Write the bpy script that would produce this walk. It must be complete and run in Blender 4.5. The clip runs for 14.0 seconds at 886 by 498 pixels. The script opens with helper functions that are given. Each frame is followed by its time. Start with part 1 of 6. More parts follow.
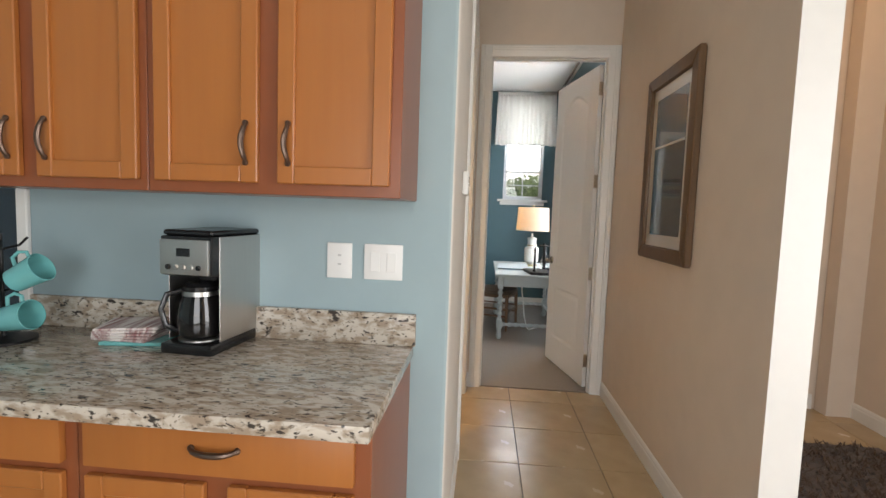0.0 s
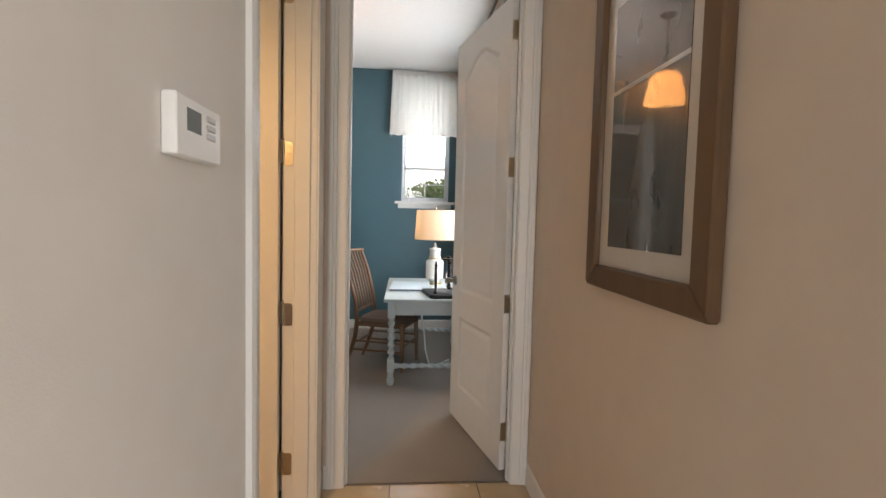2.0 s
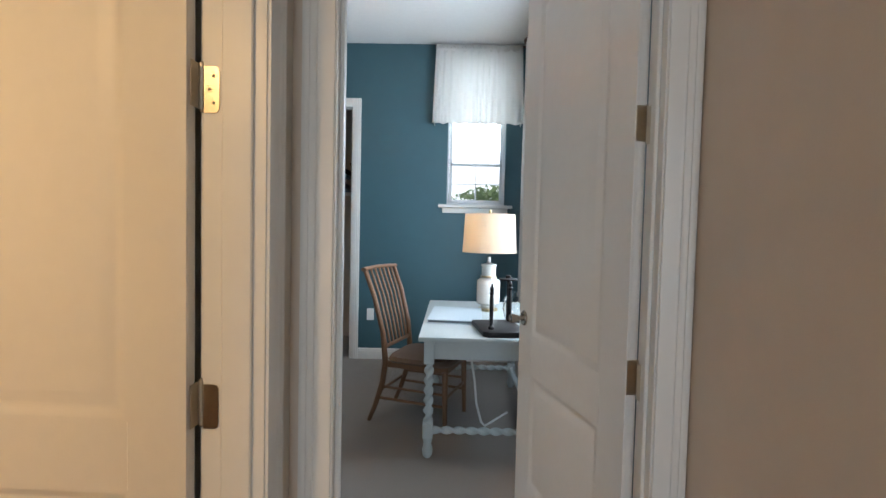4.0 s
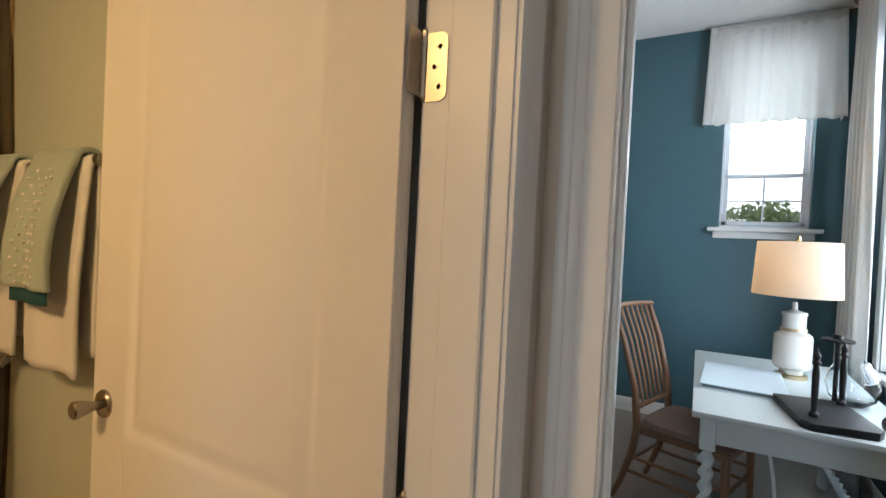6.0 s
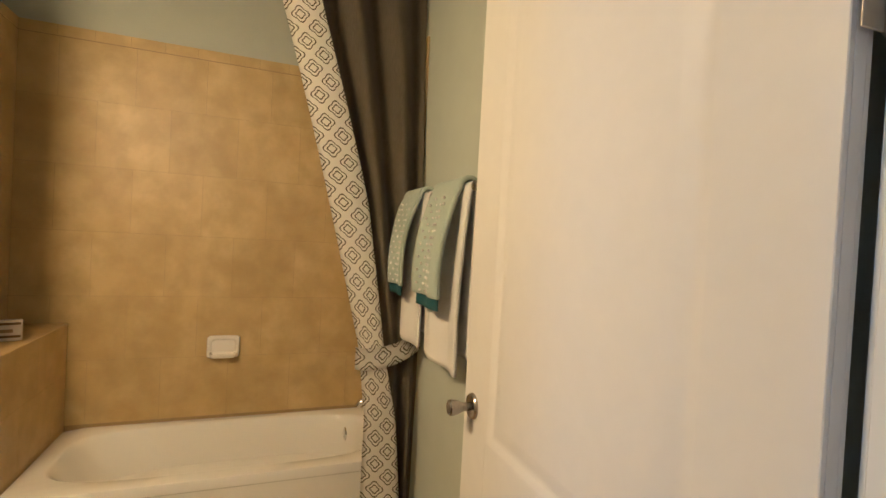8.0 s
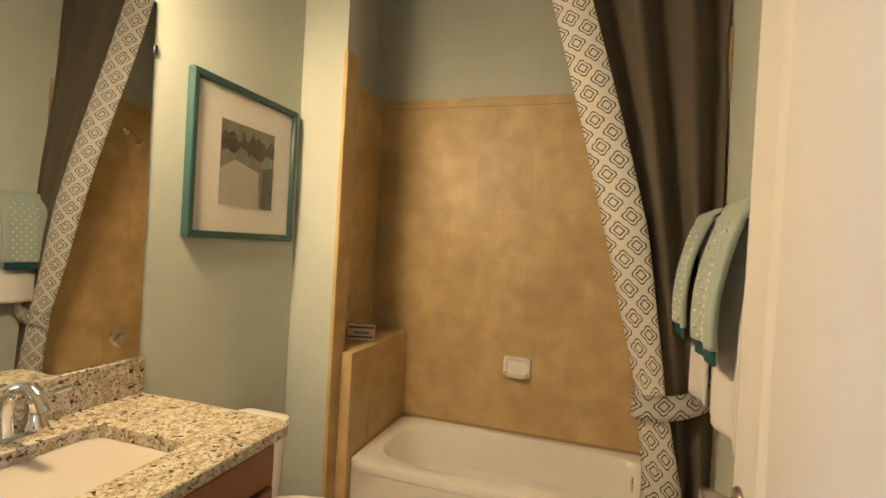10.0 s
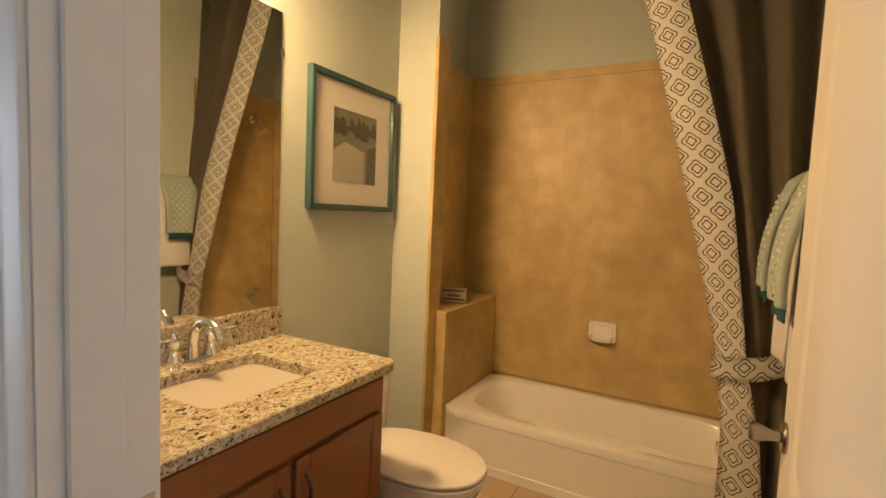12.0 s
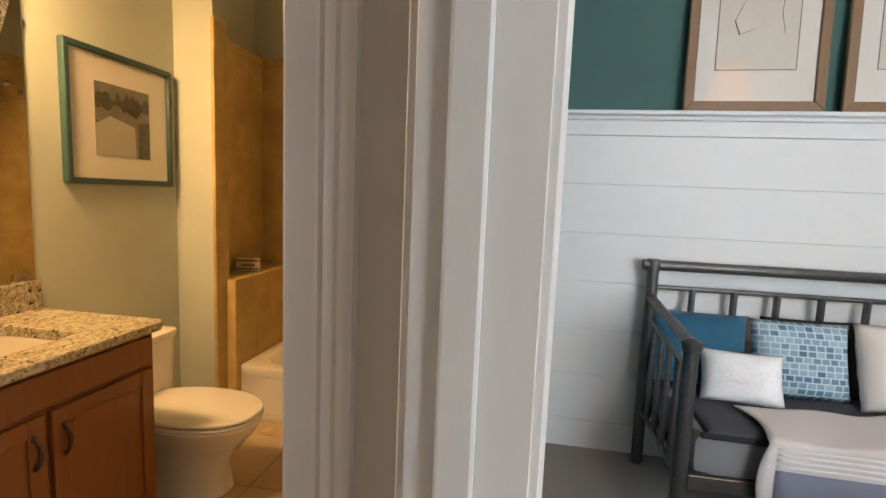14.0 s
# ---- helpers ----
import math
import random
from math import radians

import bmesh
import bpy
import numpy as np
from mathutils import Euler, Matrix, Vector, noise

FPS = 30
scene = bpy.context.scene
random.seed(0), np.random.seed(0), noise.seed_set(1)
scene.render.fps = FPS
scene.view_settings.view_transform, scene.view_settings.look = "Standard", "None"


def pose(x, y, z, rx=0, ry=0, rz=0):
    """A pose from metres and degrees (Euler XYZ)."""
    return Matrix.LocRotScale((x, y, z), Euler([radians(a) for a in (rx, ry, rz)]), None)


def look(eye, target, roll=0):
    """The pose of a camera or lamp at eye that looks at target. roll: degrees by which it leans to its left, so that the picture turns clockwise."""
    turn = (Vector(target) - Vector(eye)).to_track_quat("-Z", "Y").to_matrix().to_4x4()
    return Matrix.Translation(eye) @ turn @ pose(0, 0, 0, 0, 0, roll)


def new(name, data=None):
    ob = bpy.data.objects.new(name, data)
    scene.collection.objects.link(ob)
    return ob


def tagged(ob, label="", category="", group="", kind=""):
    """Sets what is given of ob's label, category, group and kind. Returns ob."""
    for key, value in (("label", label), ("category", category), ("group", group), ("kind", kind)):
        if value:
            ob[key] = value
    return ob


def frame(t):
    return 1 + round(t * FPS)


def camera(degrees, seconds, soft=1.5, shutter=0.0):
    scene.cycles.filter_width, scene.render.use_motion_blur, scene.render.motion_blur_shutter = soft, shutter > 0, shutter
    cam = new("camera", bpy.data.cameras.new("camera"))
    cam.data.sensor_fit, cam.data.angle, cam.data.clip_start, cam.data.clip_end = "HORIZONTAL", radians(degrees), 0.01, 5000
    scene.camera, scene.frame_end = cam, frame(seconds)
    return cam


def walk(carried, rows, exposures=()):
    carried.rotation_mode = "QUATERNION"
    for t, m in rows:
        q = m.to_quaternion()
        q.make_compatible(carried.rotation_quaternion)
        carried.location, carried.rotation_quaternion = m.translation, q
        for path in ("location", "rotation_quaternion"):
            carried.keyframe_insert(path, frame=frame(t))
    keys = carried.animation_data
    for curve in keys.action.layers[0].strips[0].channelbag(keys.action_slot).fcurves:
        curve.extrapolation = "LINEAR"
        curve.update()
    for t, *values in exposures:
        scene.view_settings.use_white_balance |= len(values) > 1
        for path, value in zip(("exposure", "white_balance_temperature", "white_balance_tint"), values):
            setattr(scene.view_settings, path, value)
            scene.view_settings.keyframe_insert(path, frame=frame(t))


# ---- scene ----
cam = camera(85.9, 14.0)
PATH = [
    (0, (0.127, -3.658, 1.371), (-0.041, -1.672, 1.213), 2.0),
    (0.5, (0.195, -3.362, 1.38), (0.213, -1.368, 1.236), 1.7),
    (1, (0.266, -3.019, 1.366), (0.387, -1.027, 1.235), 1.5),
    (1.5, (0.318, -2.681, 1.355), (0.484, -0.692, 1.232), 1.6),
    (2, (0.41, -2.339, 1.352), (0.58, -0.35, 1.235), 1.4),
    (2.2, (0.446, -2.227, 1.344), (0.601, -0.236, 1.227), 1.5),
    (4.3, (0.445, -1.088, 1.332), (0.337, 0.907, 1.256), 1.5),
    (4.5, (0.430, -1.003, 1.336), (0.260, 0.988, 1.263), 1.7),
    (5, (0.358, -0.874, 1.342), (-0.015, 1.090, 1.288), 1.8),
    (5.5, (0.303, -0.821, 1.358), (-0.335, 1.074, 1.315), 2.5),
    (6, (0.264, -0.789, 1.372), (-0.685, 0.972, 1.337), 2.8),
    (6.5, (0.210, -0.772, 1.378), (-1.048, 0.782, 1.339), 3.3),
    (7, (0.158, -0.757, 1.368), (-1.372, 0.532, 1.341), 3.4),
    (7.5, (0.125, -0.735, 1.357), (-1.593, 0.288, 1.329), 3.3),
    (8, (0.152, -0.707, 1.371), (-1.715, 0.011, 1.336), 3.1),
    (8.5, (0.147, -0.639, 1.391), (-1.819, -0.277, 1.353), 2.5),
    (9, (0.109, -0.571, 1.413), (-1.891, -0.537, 1.362), 2.3),
    (9.2, (0.093, -0.543, 1.417), (-1.903, -0.662, 1.380), 2.6),
    (11.3, (0.137, -0.409, 1.411), (-1.622, -1.356, 1.317), 2.5),
    (11.5, (0.177, -0.397, 1.413), (-1.580, -1.345, 1.287), 2.6),
    (12, (0.277, -0.365, 1.396), (-1.473, -1.322, 1.250), 2.5),
    (12.5, (0.440, -0.312, 1.404), (-1.335, -1.219, 1.235), 2.5),
    (13, (0.547, -0.215, 1.390), (-1.286, -0.994, 1.201), 2.3),
    (13.5, (0.539, -0.041, 1.394), (-1.359, -0.633, 1.181), 2.0),
    (14, (0.517, 0.103, 1.403), (-1.441, -0.238, 1.181), 2.3),
]
walk(cam, [(t, look(eye, target, roll)) for t, eye, target, roll in PATH], [(0, -0.25, 7100, 17), (1, -0.27, 7000, 17), (2, -0.28, 7100, 18), (4.5, -0.4, 6000, 12), (5, -0.42, 6000, 12), (6, -0.54, 6200, 13), (6.5, -0.52, 6900, 17), (7, -0.3, 5500, 11), (7.5, -0.14, 5000, 9), (9.2, -0.08, 4900, 9), (11.5, -0.16, 5100, 11), (12.5, -0.26, 7000, 18), (14, -0.18, 7000, 18)])

# ---- world and light ----
world = bpy.data.worlds.new("world")
scene.world = world
world.use_nodes = True
wn = world.node_tree
sky = wn.nodes.new("ShaderNodeTexSky")
sky.sky_type, sky.sun_disc = "NISHITA", False
sky.sun_elevation, sky.sun_rotation = radians(50), radians(200)
wn.links.new(sky.outputs[0], wn.nodes["Background"].inputs[0])
wn.nodes["Background"].inputs[1].default_value = 0.12
sun = new("sun", bpy.data.lights.new("sun", "SUN"))
sun.data.energy, sun.data.angle, sun.data.color = 5.0, radians(0.5), (1, 0.95, 0.87)
sun.matrix_world = look((0, 0, 30), (11, 14, 0))


def lamp(name, kind, at, energy, color, size=0.1, size_y=None, target=None):
    data = bpy.data.lights.new(name, kind)
    data.energy, data.color = energy, color
    if kind == "AREA":
        data.shape, data.size, data.size_y = "RECTANGLE", size, size_y or size
    else:
        data.shadow_soft_size = size
    ob = new(name, data)
    ob.matrix_world = look(at, target) if target else pose(*at)
    return ob


WARM, DAY, SKYLIGHT = (1.0, 0.615, 0.25), (0.86, 0.94, 1.0), (0.78, 0.91, 1.0)
# daylight from unseen openings added in kitchen and entry, and through the bedroom's windows
lamp("kitchen_daylight", "AREA", (0.3, -7.05, 1.25), 128, DAY, 2.5, 2.2, (0.3, -3.0, 1.2))
lamp("entry_daylight", "AREA", (2.86, -4.3, 1.25), 100, DAY, 1.5, 2.1, (0.0, -4.1, 0.9))
lamp("bedroom_north_daylight", "AREA", (0.675, 3.655, 2.47), 18, SKYLIGHT, 0.5, 0.85, (0.675, 1.5, 2.47))
lamp("bedroom_east_daylight", "AREA", (1.30, 2.0, 1.75), 86, SKYLIGHT, 1.4, 1.8, (-0.6, 2.0, 1.6))
lamp("bath_light_shades", "AREA", (-0.665, -1.73, 2.24), 46, WARM, 0.46, 0.12, (-2.2, -0.98, 0.44))
lamp("bath_light_bulb", "POINT", (-0.665, -1.70, 2.27), 2.5, WARM, 0.06)
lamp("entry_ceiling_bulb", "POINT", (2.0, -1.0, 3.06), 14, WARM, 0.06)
lamp("bedroom_pendant_bulb", "POINT", (-0.52, 1.66, 2.54), 16, WARM, 0.03)


# ---- materials ----
def material(name, color, rough=0.5, metal=0.0, grain=0.0, scale=40.0, stain=0.0, bump=0.0, bump_scale=200.0, second=None, spread=0.5, stretch=(1, 1, 1), vary=0.0, trans=0.0, emit=0.0, sheen=0.0, coat=0.0, rough_vary=0.0):
    """A procedural surface: base colour, a fine grain, broad stains, a fine relief."""
    m = bpy.data.materials.new(name)
    m.use_nodes = True
    t = m.node_tree
    b = t.nodes["Principled BSDF"]
    b.inputs["Roughness"].default_value, b.inputs["Metallic"].default_value = rough, metal
    b.inputs["Transmission Weight"].default_value = trans
    b.inputs["Sheen Weight"].default_value = sheen
    b.inputs["Coat Weight"].default_value = coat
    if emit:
        b.inputs["Emission Color"].default_value, b.inputs["Emission Strength"].default_value = (*color, 1), emit
    where = t.nodes.new("ShaderNodeTexCoord").outputs["Object"]
    mp = t.nodes.new("ShaderNodeMapping")
    mp.inputs["Scale"].default_value = stretch
    t.links.new(where, mp.inputs[0])
    where = mp.outputs[0]
    rgb = t.nodes.new("ShaderNodeRGB")
    rgb.outputs[0].default_value = (*color, 1)
    out = rgb.outputs[0]

    def mix(a, fac, other, kind="MIX"):
        n = t.nodes.new("ShaderNodeMix")
        n.data_type, n.blend_type = "RGBA", kind
        t.links.new(fac, n.inputs[0]) if not isinstance(fac, float) else setattr(n.inputs[0], "default_value", fac)
        t.links.new(a, n.inputs[6])
        if isinstance(other, tuple):
            n.inputs[7].default_value = (*other, 1)
        else:
            t.links.new(other, n.inputs[7])
        return n.outputs[2]

    def noisy(sc, detail=4.0, lo=0.35, hi=0.65):
        n = t.nodes.new("ShaderNodeTexNoise")
        n.inputs["Scale"].default_value, n.inputs["Detail"].default_value = sc, detail
        t.links.new(where, n.inputs["Vector"])
        r = t.nodes.new("ShaderNodeMapRange")
        r.inputs[1].default_value, r.inputs[2].default_value = lo, hi
        t.links.new(n.outputs[0], r.inputs[0])
        return r.outputs[0]

    if second:
        out = mix(out, noisy(scale * 0.4, 6.0, 0.5 - spread / 2, 0.5 + spread / 2), second)
    if grain:
        g = noisy(scale)
        dark = tuple(c * (1 - grain) for c in color)
        f = t.nodes.new("ShaderNodeMath")
        f.operation = "MULTIPLY"
        f.inputs[1].default_value = 0.6
        t.links.new(g, f.inputs[0])
        out = mix(out, f.outputs[0], dark)
    if stain:
        s = noisy(2.3, 3.0, 0.45, 0.75)
        f = t.nodes.new("ShaderNodeMath")
        f.operation = "MULTIPLY"
        f.inputs[1].default_value = stain
        t.links.new(s, f.inputs[0])
        out = mix(out, f.outputs[0], tuple(c * 0.62 for c in color))
    if vary:
        info = t.nodes.new("ShaderNodeObjectInfo")
        hsv = t.nodes.new("ShaderNodeHueSaturation")
        r = t.nodes.new("ShaderNodeMapRange")
        r.inputs[3].default_value, r.inputs[4].default_value = 1 - vary, 1 + vary
        t.links.new(info.outputs["Random"], r.inputs[0])
        t.links.new(r.outputs[0], hsv.inputs["Value"])
        t.links.new(out, hsv.inputs["Color"])
        out = hsv.outputs[0]
    t.links.new(out, b.inputs["Base Color"])
    if rough_vary:
        r = t.nodes.new("ShaderNodeMapRange")
        r.inputs[3].default_value, r.inputs[4].default_value = max(0.02, rough - rough_vary), rough + rough_vary
        t.links.new(noisy(6.0), r.inputs[0])
        t.links.new(r.outputs[0], b.inputs["Roughness"])
    if bump:
        n = t.nodes.new("ShaderNodeTexNoise")
        n.inputs["Scale"].default_value, n.inputs["Detail"].default_value = bump_scale, 3
        t.links.new(where, n.inputs["Vector"])
        bn = t.nodes.new("ShaderNodeBump")
        bn.inputs["Strength"].default_value, bn.inputs["Distance"].default_value = bump, 0.003
        t.links.new(n.outputs[0], bn.inputs["Height"])
        t.links.new(bn.outputs[0], b.inputs["Normal"])
    return m


def granite(name, ground, mid, dark, scale=1.0, rough=0.12, stretch=(1, 1, 1), more=0.0):
    """Polished speckled granite: pale ground, drifting mid-tone clouds, dark flecks."""
    m = material(name, ground, rough)
    t = m.node_tree
    b = t.nodes["Principled BSDF"]
    where = t.nodes.new("ShaderNodeTexCoord").outputs["Object"]
    mp = t.nodes.new("ShaderNodeMapping")
    mp.inputs["Scale"].default_value, mp.inputs["Rotation"].default_value = stretch, (0, 0, radians(28) if stretch != (1, 1, 1) else 0)
    t.links.new(where, mp.inputs[0])
    where = mp.outputs[0]
    warp = t.nodes.new("ShaderNodeTexNoise")
    warp.inputs["Scale"].default_value = 14 * scale
    t.links.new(where, warp.inputs["Vector"])
    add = t.nodes.new("ShaderNodeMix")
    add.data_type, add.inputs[0].default_value = "VECTOR", 0.022
    t.links.new(where, add.inputs[4])
    t.links.new(warp.outputs["Color"], add.inputs[5])
    col = None
    for sc, lo, hi, shade in ((34, 0.43, 0.59, mid), (62, 0.60, 0.66, tuple(c * 0.45 for c in mid)), (85, 0.64 - more, 0.68 - more, dark), (30, 0.66 - more, 0.70 - more, dark)):
        n = t.nodes.new("ShaderNodeTexNoise")
        n.inputs["Scale"].default_value, n.inputs["Detail"].default_value = sc * scale, 6
        t.links.new(add.outputs[1], n.inputs["Vector"])
        r = t.nodes.new("ShaderNodeMapRange")
        r.inputs[1].default_value, r.inputs[2].default_value = lo, hi
        t.links.new(n.outputs[0], r.inputs[0])
        k = t.nodes.new("ShaderNodeMix")
        k.data_type = "RGBA"
        t.links.new(r.outputs[0], k.inputs[0])
        k.inputs[6].default_value, k.inputs[7].default_value = (*ground, 1), (*shade, 1)
        if col:
            t.links.new(col, k.inputs[6])
        col = k.outputs[2]
    t.links.new(col, b.inputs["Base Color"])
    return m


def wood(name, light, dark, rough=0.35, ring=7.0, along=(1, 1, 0.06), vary=0.0):
    """Stained wood with streaks along one axis."""
    m = material(name, light, rough, grain=0.10, scale=90, second=dark, spread=0.9, stretch=along, vary=vary, bump=0.05, bump_scale=300, coat=0.12)
    return m


hall_paint = material("hall_paint", (0.66, 0.56, 0.465), 0.75, grain=0.05, scale=9, stain=0.06, bump=0.12, bump_scale=260)
pale_hall_paint = material("pale_hall_paint", (0.68, 0.645, 0.59), 0.75, grain=0.05, scale=9, stain=0.06, bump=0.12, bump_scale=260)
kitchen_paint = material("kitchen_blue_paint", (0.30, 0.40, 0.425), 0.7, grain=0.05, scale=9, stain=0.05, bump=0.12, bump_scale=260)
bath_paint = material("bath_sage_paint", (0.50, 0.53, 0.46), 0.7, grain=0.05, scale=9, stain=0.05, bump=0.12, bump_scale=260)
teal_paint = material("teal_paint", (0.045, 0.112, 0.138), 0.5, grain=0.06, scale=9, stain=0.06, bump=0.12, bump_scale=260)
# teal_paint again, with the pendant's warm light tinted into the colour
warm_lit_teal_paint = material("warm_lit_teal_paint", (0.045, 0.13, 0.115), 0.7, grain=0.06, scale=9, stain=0.06, bump=0.12, bump_scale=260)
white_paint = material("white_trim_paint", (0.74, 0.73, 0.70), 0.38, grain=0.03, scale=20, stain=0.04, bump=0.03, bump_scale=120)
door_paint = material("door_paint", (0.74, 0.72, 0.69), 0.42, grain=0.03, scale=25, stain=0.03, bump=0.05, bump_scale=160)
ceiling_paint = material("ceiling_paint", (0.78, 0.77, 0.75), 0.85, grain=0.04, scale=30, bump=0.3, bump_scale=180)
shiplap_paint = material("shiplap_paint", (0.74, 0.75, 0.74), 0.5, grain=0.03, scale=20, stain=0.05, bump=0.05, bump_scale=100)
floor_tile_mat = material("beige_floor_tile", (0.47, 0.345, 0.20), 0.22, grain=0.12, scale=8, stain=0.14, second=(0.52, 0.395, 0.25), spread=0.6, vary=0.07, bump=0.05, bump_scale=30, rough_vary=0.06)
grout_mat = material("grout", (0.20, 0.165, 0.13), 0.9, grain=0.3, scale=60)
wall_tile_mat = material("travertine_wall_tile", (0.55, 0.395, 0.155), 0.46, grain=0.24, scale=9, stain=0.45, second=(0.64, 0.485, 0.225), spread=0.34, vary=0.035, bump=0.04, bump_scale=25)
wall_grout = material("wall_grout", (0.36, 0.265, 0.135), 0.9, grain=0.2, scale=60)
carpet_mat = material("taupe_carpet", (0.27, 0.225, 0.19), 0.98, grain=0.5, scale=420, stain=0.35, bump=1.0, bump_scale=600, sheen=0.3)
cabinet_wood = wood("maple_cabinet_wood", (0.42, 0.150, 0.036), (0.35, 0.115, 0.026))
cabinet_frame_wood = wood("maple_frame_wood", (0.27, 0.080, 0.030), (0.22, 0.064, 0.023))
vanity_wood = wood("cherry_vanity_wood", (0.25, 0.092, 0.030), (0.18, 0.060, 0.020))
chair_wood = wood("walnut_chair_wood", (0.21, 0.108, 0.052), (0.13, 0.062, 0.03), 0.42)
frame_wood = wood("brown_frame_wood", (0.145, 0.078, 0.034), (0.09, 0.046, 0.02), 0.5)
oak_frame = wood("oak_frame_wood", (0.27, 0.16, 0.085), (0.19, 0.11, 0.055), 0.5)
kitchen_granite = granite("kitchen_granite", (0.55, 0.50, 0.43), (0.33, 0.26, 0.195), (0.05, 0.043, 0.038), 1.6, 0.10, (0.42, 1.0, 0.8), 0.03)
bath_granite = granite("bath_granite", (0.54, 0.48, 0.355), (0.36, 0.295, 0.18), (0.05, 0.036, 0.026), 1.7, 0.12, (1, 1, 1), 0.045)
nickel = material("satin_nickel", (0.36, 0.33, 0.295), 0.26, 1.0, grain=0.1, scale=80, bump=0.03)
brass_nickel = material("hinge_nickel", (0.55, 0.49, 0.40), 0.32, 1.0, grain=0.12, scale=90)
chrome = material("chrome", (0.80, 0.80, 0.80), 0.06, 1.0)
bronze = material("oil_rubbed_bronze", (0.16, 0.11, 0.085), 0.38, 0.9, grain=0.2, scale=60)
black_plastic = material("black_plastic", (0.012, 0.012, 0.013), 0.22, grain=0.2, scale=60)
black_gap = material("black_iron", (0.012, 0.011, 0.011), 0.45, 0.4, grain=0.3, scale=80, bump=0.1)
steel = material("brushed_steel", (0.58, 0.57, 0.55), 0.36, 1.0, grain=0.04, scale=120, stretch=(1, 1, 0.05))
gunmetal = material("gunmetal_bed_paint", (0.13, 0.128, 0.128), 0.36, 0.8, grain=0.3, scale=60, bump=0.05)
porcelain = material("white_porcelain", (0.80, 0.77, 0.72), 0.09, coat=0.5)
biscuit_porcelain = material("biscuit_porcelain", (0.52, 0.475, 0.40), 0.12, coat=0.4)
acrylic = material("white_tub_enamel", (0.80, 0.78, 0.73), 0.16, coat=0.3)
plastic_white = material("white_plastic", (0.78, 0.78, 0.76), 0.35, grain=0.02)
mirror_mat = material("mirror_silver", (0.86, 0.88, 0.87), 0.015, 1.0)
glass_mat = material("clear_glass", (0.95, 0.97, 0.97), 0.02, trans=1.0)
hole_shade = material("painted_hole_shade", (0.02, 0.02, 0.022), 0.9)


# ---- building helpers ----
def thing(name, label="", category="", at=(0, 0, 0), turn=0.0, group="", kind=""):
    """An empty at a thing's base; its parts are built in its own coordinates."""
    ob = new(name)
    ob.empty_display_size = 0.1
    ob.matrix_world = pose(*at, 0, 0, turn)
    return tagged(ob, label, category, group, kind)


def finish(name, bm, mats, smooth=None):
    me = bpy.data.meshes.new(name)
    bmesh.ops.recalc_face_normals(bm, faces=bm.faces)
    bm.to_mesh(me)
    bm.free()
    for m in mats if isinstance(mats, (list, tuple)) else [mats]:
        me.materials.append(m)
    if smooth is not None:
        me.shade_smooth()
        if smooth < 180:
            me.set_sharp_from_angle(angle=radians(smooth))
    return me


def part(name, bm, mat, parent=None, label="", smooth=35):
    """One mesh object under a thing or part, in its coordinates."""
    ob = new(name, finish(name, bm, mat, smooth))
    if parent:
        ob.parent = parent
    return tagged(ob, label)


def solid(name, bm, mat, label, category="", kind="structure", smooth=35, group=""):
    return tagged(part(name, bm, mat, None, "", smooth), label, category, group, kind)


def box(a, b, bevel=0.0, bm=None, seg=1):
    """A box between two corners, its edges rounded."""
    bm = bm or bmesh.new()
    lo, hi = [min(p, q) for p, q in zip(a, b)], [max(p, q) for p, q in zip(a, b)]
    made = bmesh.ops.create_cube(bm, size=1)["verts"]
    for v in made:
        v.co = Vector([l + (c + 0.5) * (h - l) for l, h, c in zip(lo, hi, v.co)])
    if bevel:
        edges = {e for v in made for e in v.link_edges}
        bmesh.ops.bevel(bm, geom=list(edges), offset=bevel, segments=seg, affect="EDGES", profile=0.6)
    return bm


def prism(points, vec, bevel=0.0, bm=None, seg=1):
    """A flat outline pushed along a vector."""
    bm = bm or bmesh.new()
    vs = [bm.verts.new(p) for p in points]
    f = bm.faces.new(vs)
    ext = bmesh.ops.extrude_face_region(bm, geom=[f])["geom"]
    top = [g for g in ext if isinstance(g, bmesh.types.BMVert)]
    bmesh.ops.translate(bm, verts=top, vec=vec)
    if bevel:
        es = {e for v in vs + top for e in v.link_edges}
        bmesh.ops.bevel(bm, geom=list(es), offset=bevel, segments=seg, affect="EDGES", profile=0.6)
    return bm


def lathe(profile, n=24, bm=None, at=(0, 0, 0), axis="z"):
    """A profile of (radius, height) turned round an axis."""
    bm = bm or bmesh.new()
    rings = []
    for r, h in profile:
        ring = []
        for k in range(n):
            c, s = math.cos(2 * math.pi * k / n) * r, math.sin(2 * math.pi * k / n) * r
            p = {"z": (c, s, h), "x": (h, c, s), "y": (c, h, s)}[axis]
            ring.append(bm.verts.new(Vector(p) + Vector(at)))
        rings.append(ring)
    for lo, hi in zip(rings, rings[1:]):
        for k in range(n):
            bm.faces.new((lo[k], lo[(k + 1) % n], hi[(k + 1) % n], hi[k]))
    if profile[0][0] > 1e-5:
        bm.faces.new(rings[0])
    if profile[-1][0] > 1e-5:
        bm.faces.new(rings[-1])
    bmesh.ops.remove_doubles(bm, verts=[v for ring in rings for v in ring], dist=1e-6)
    return bm


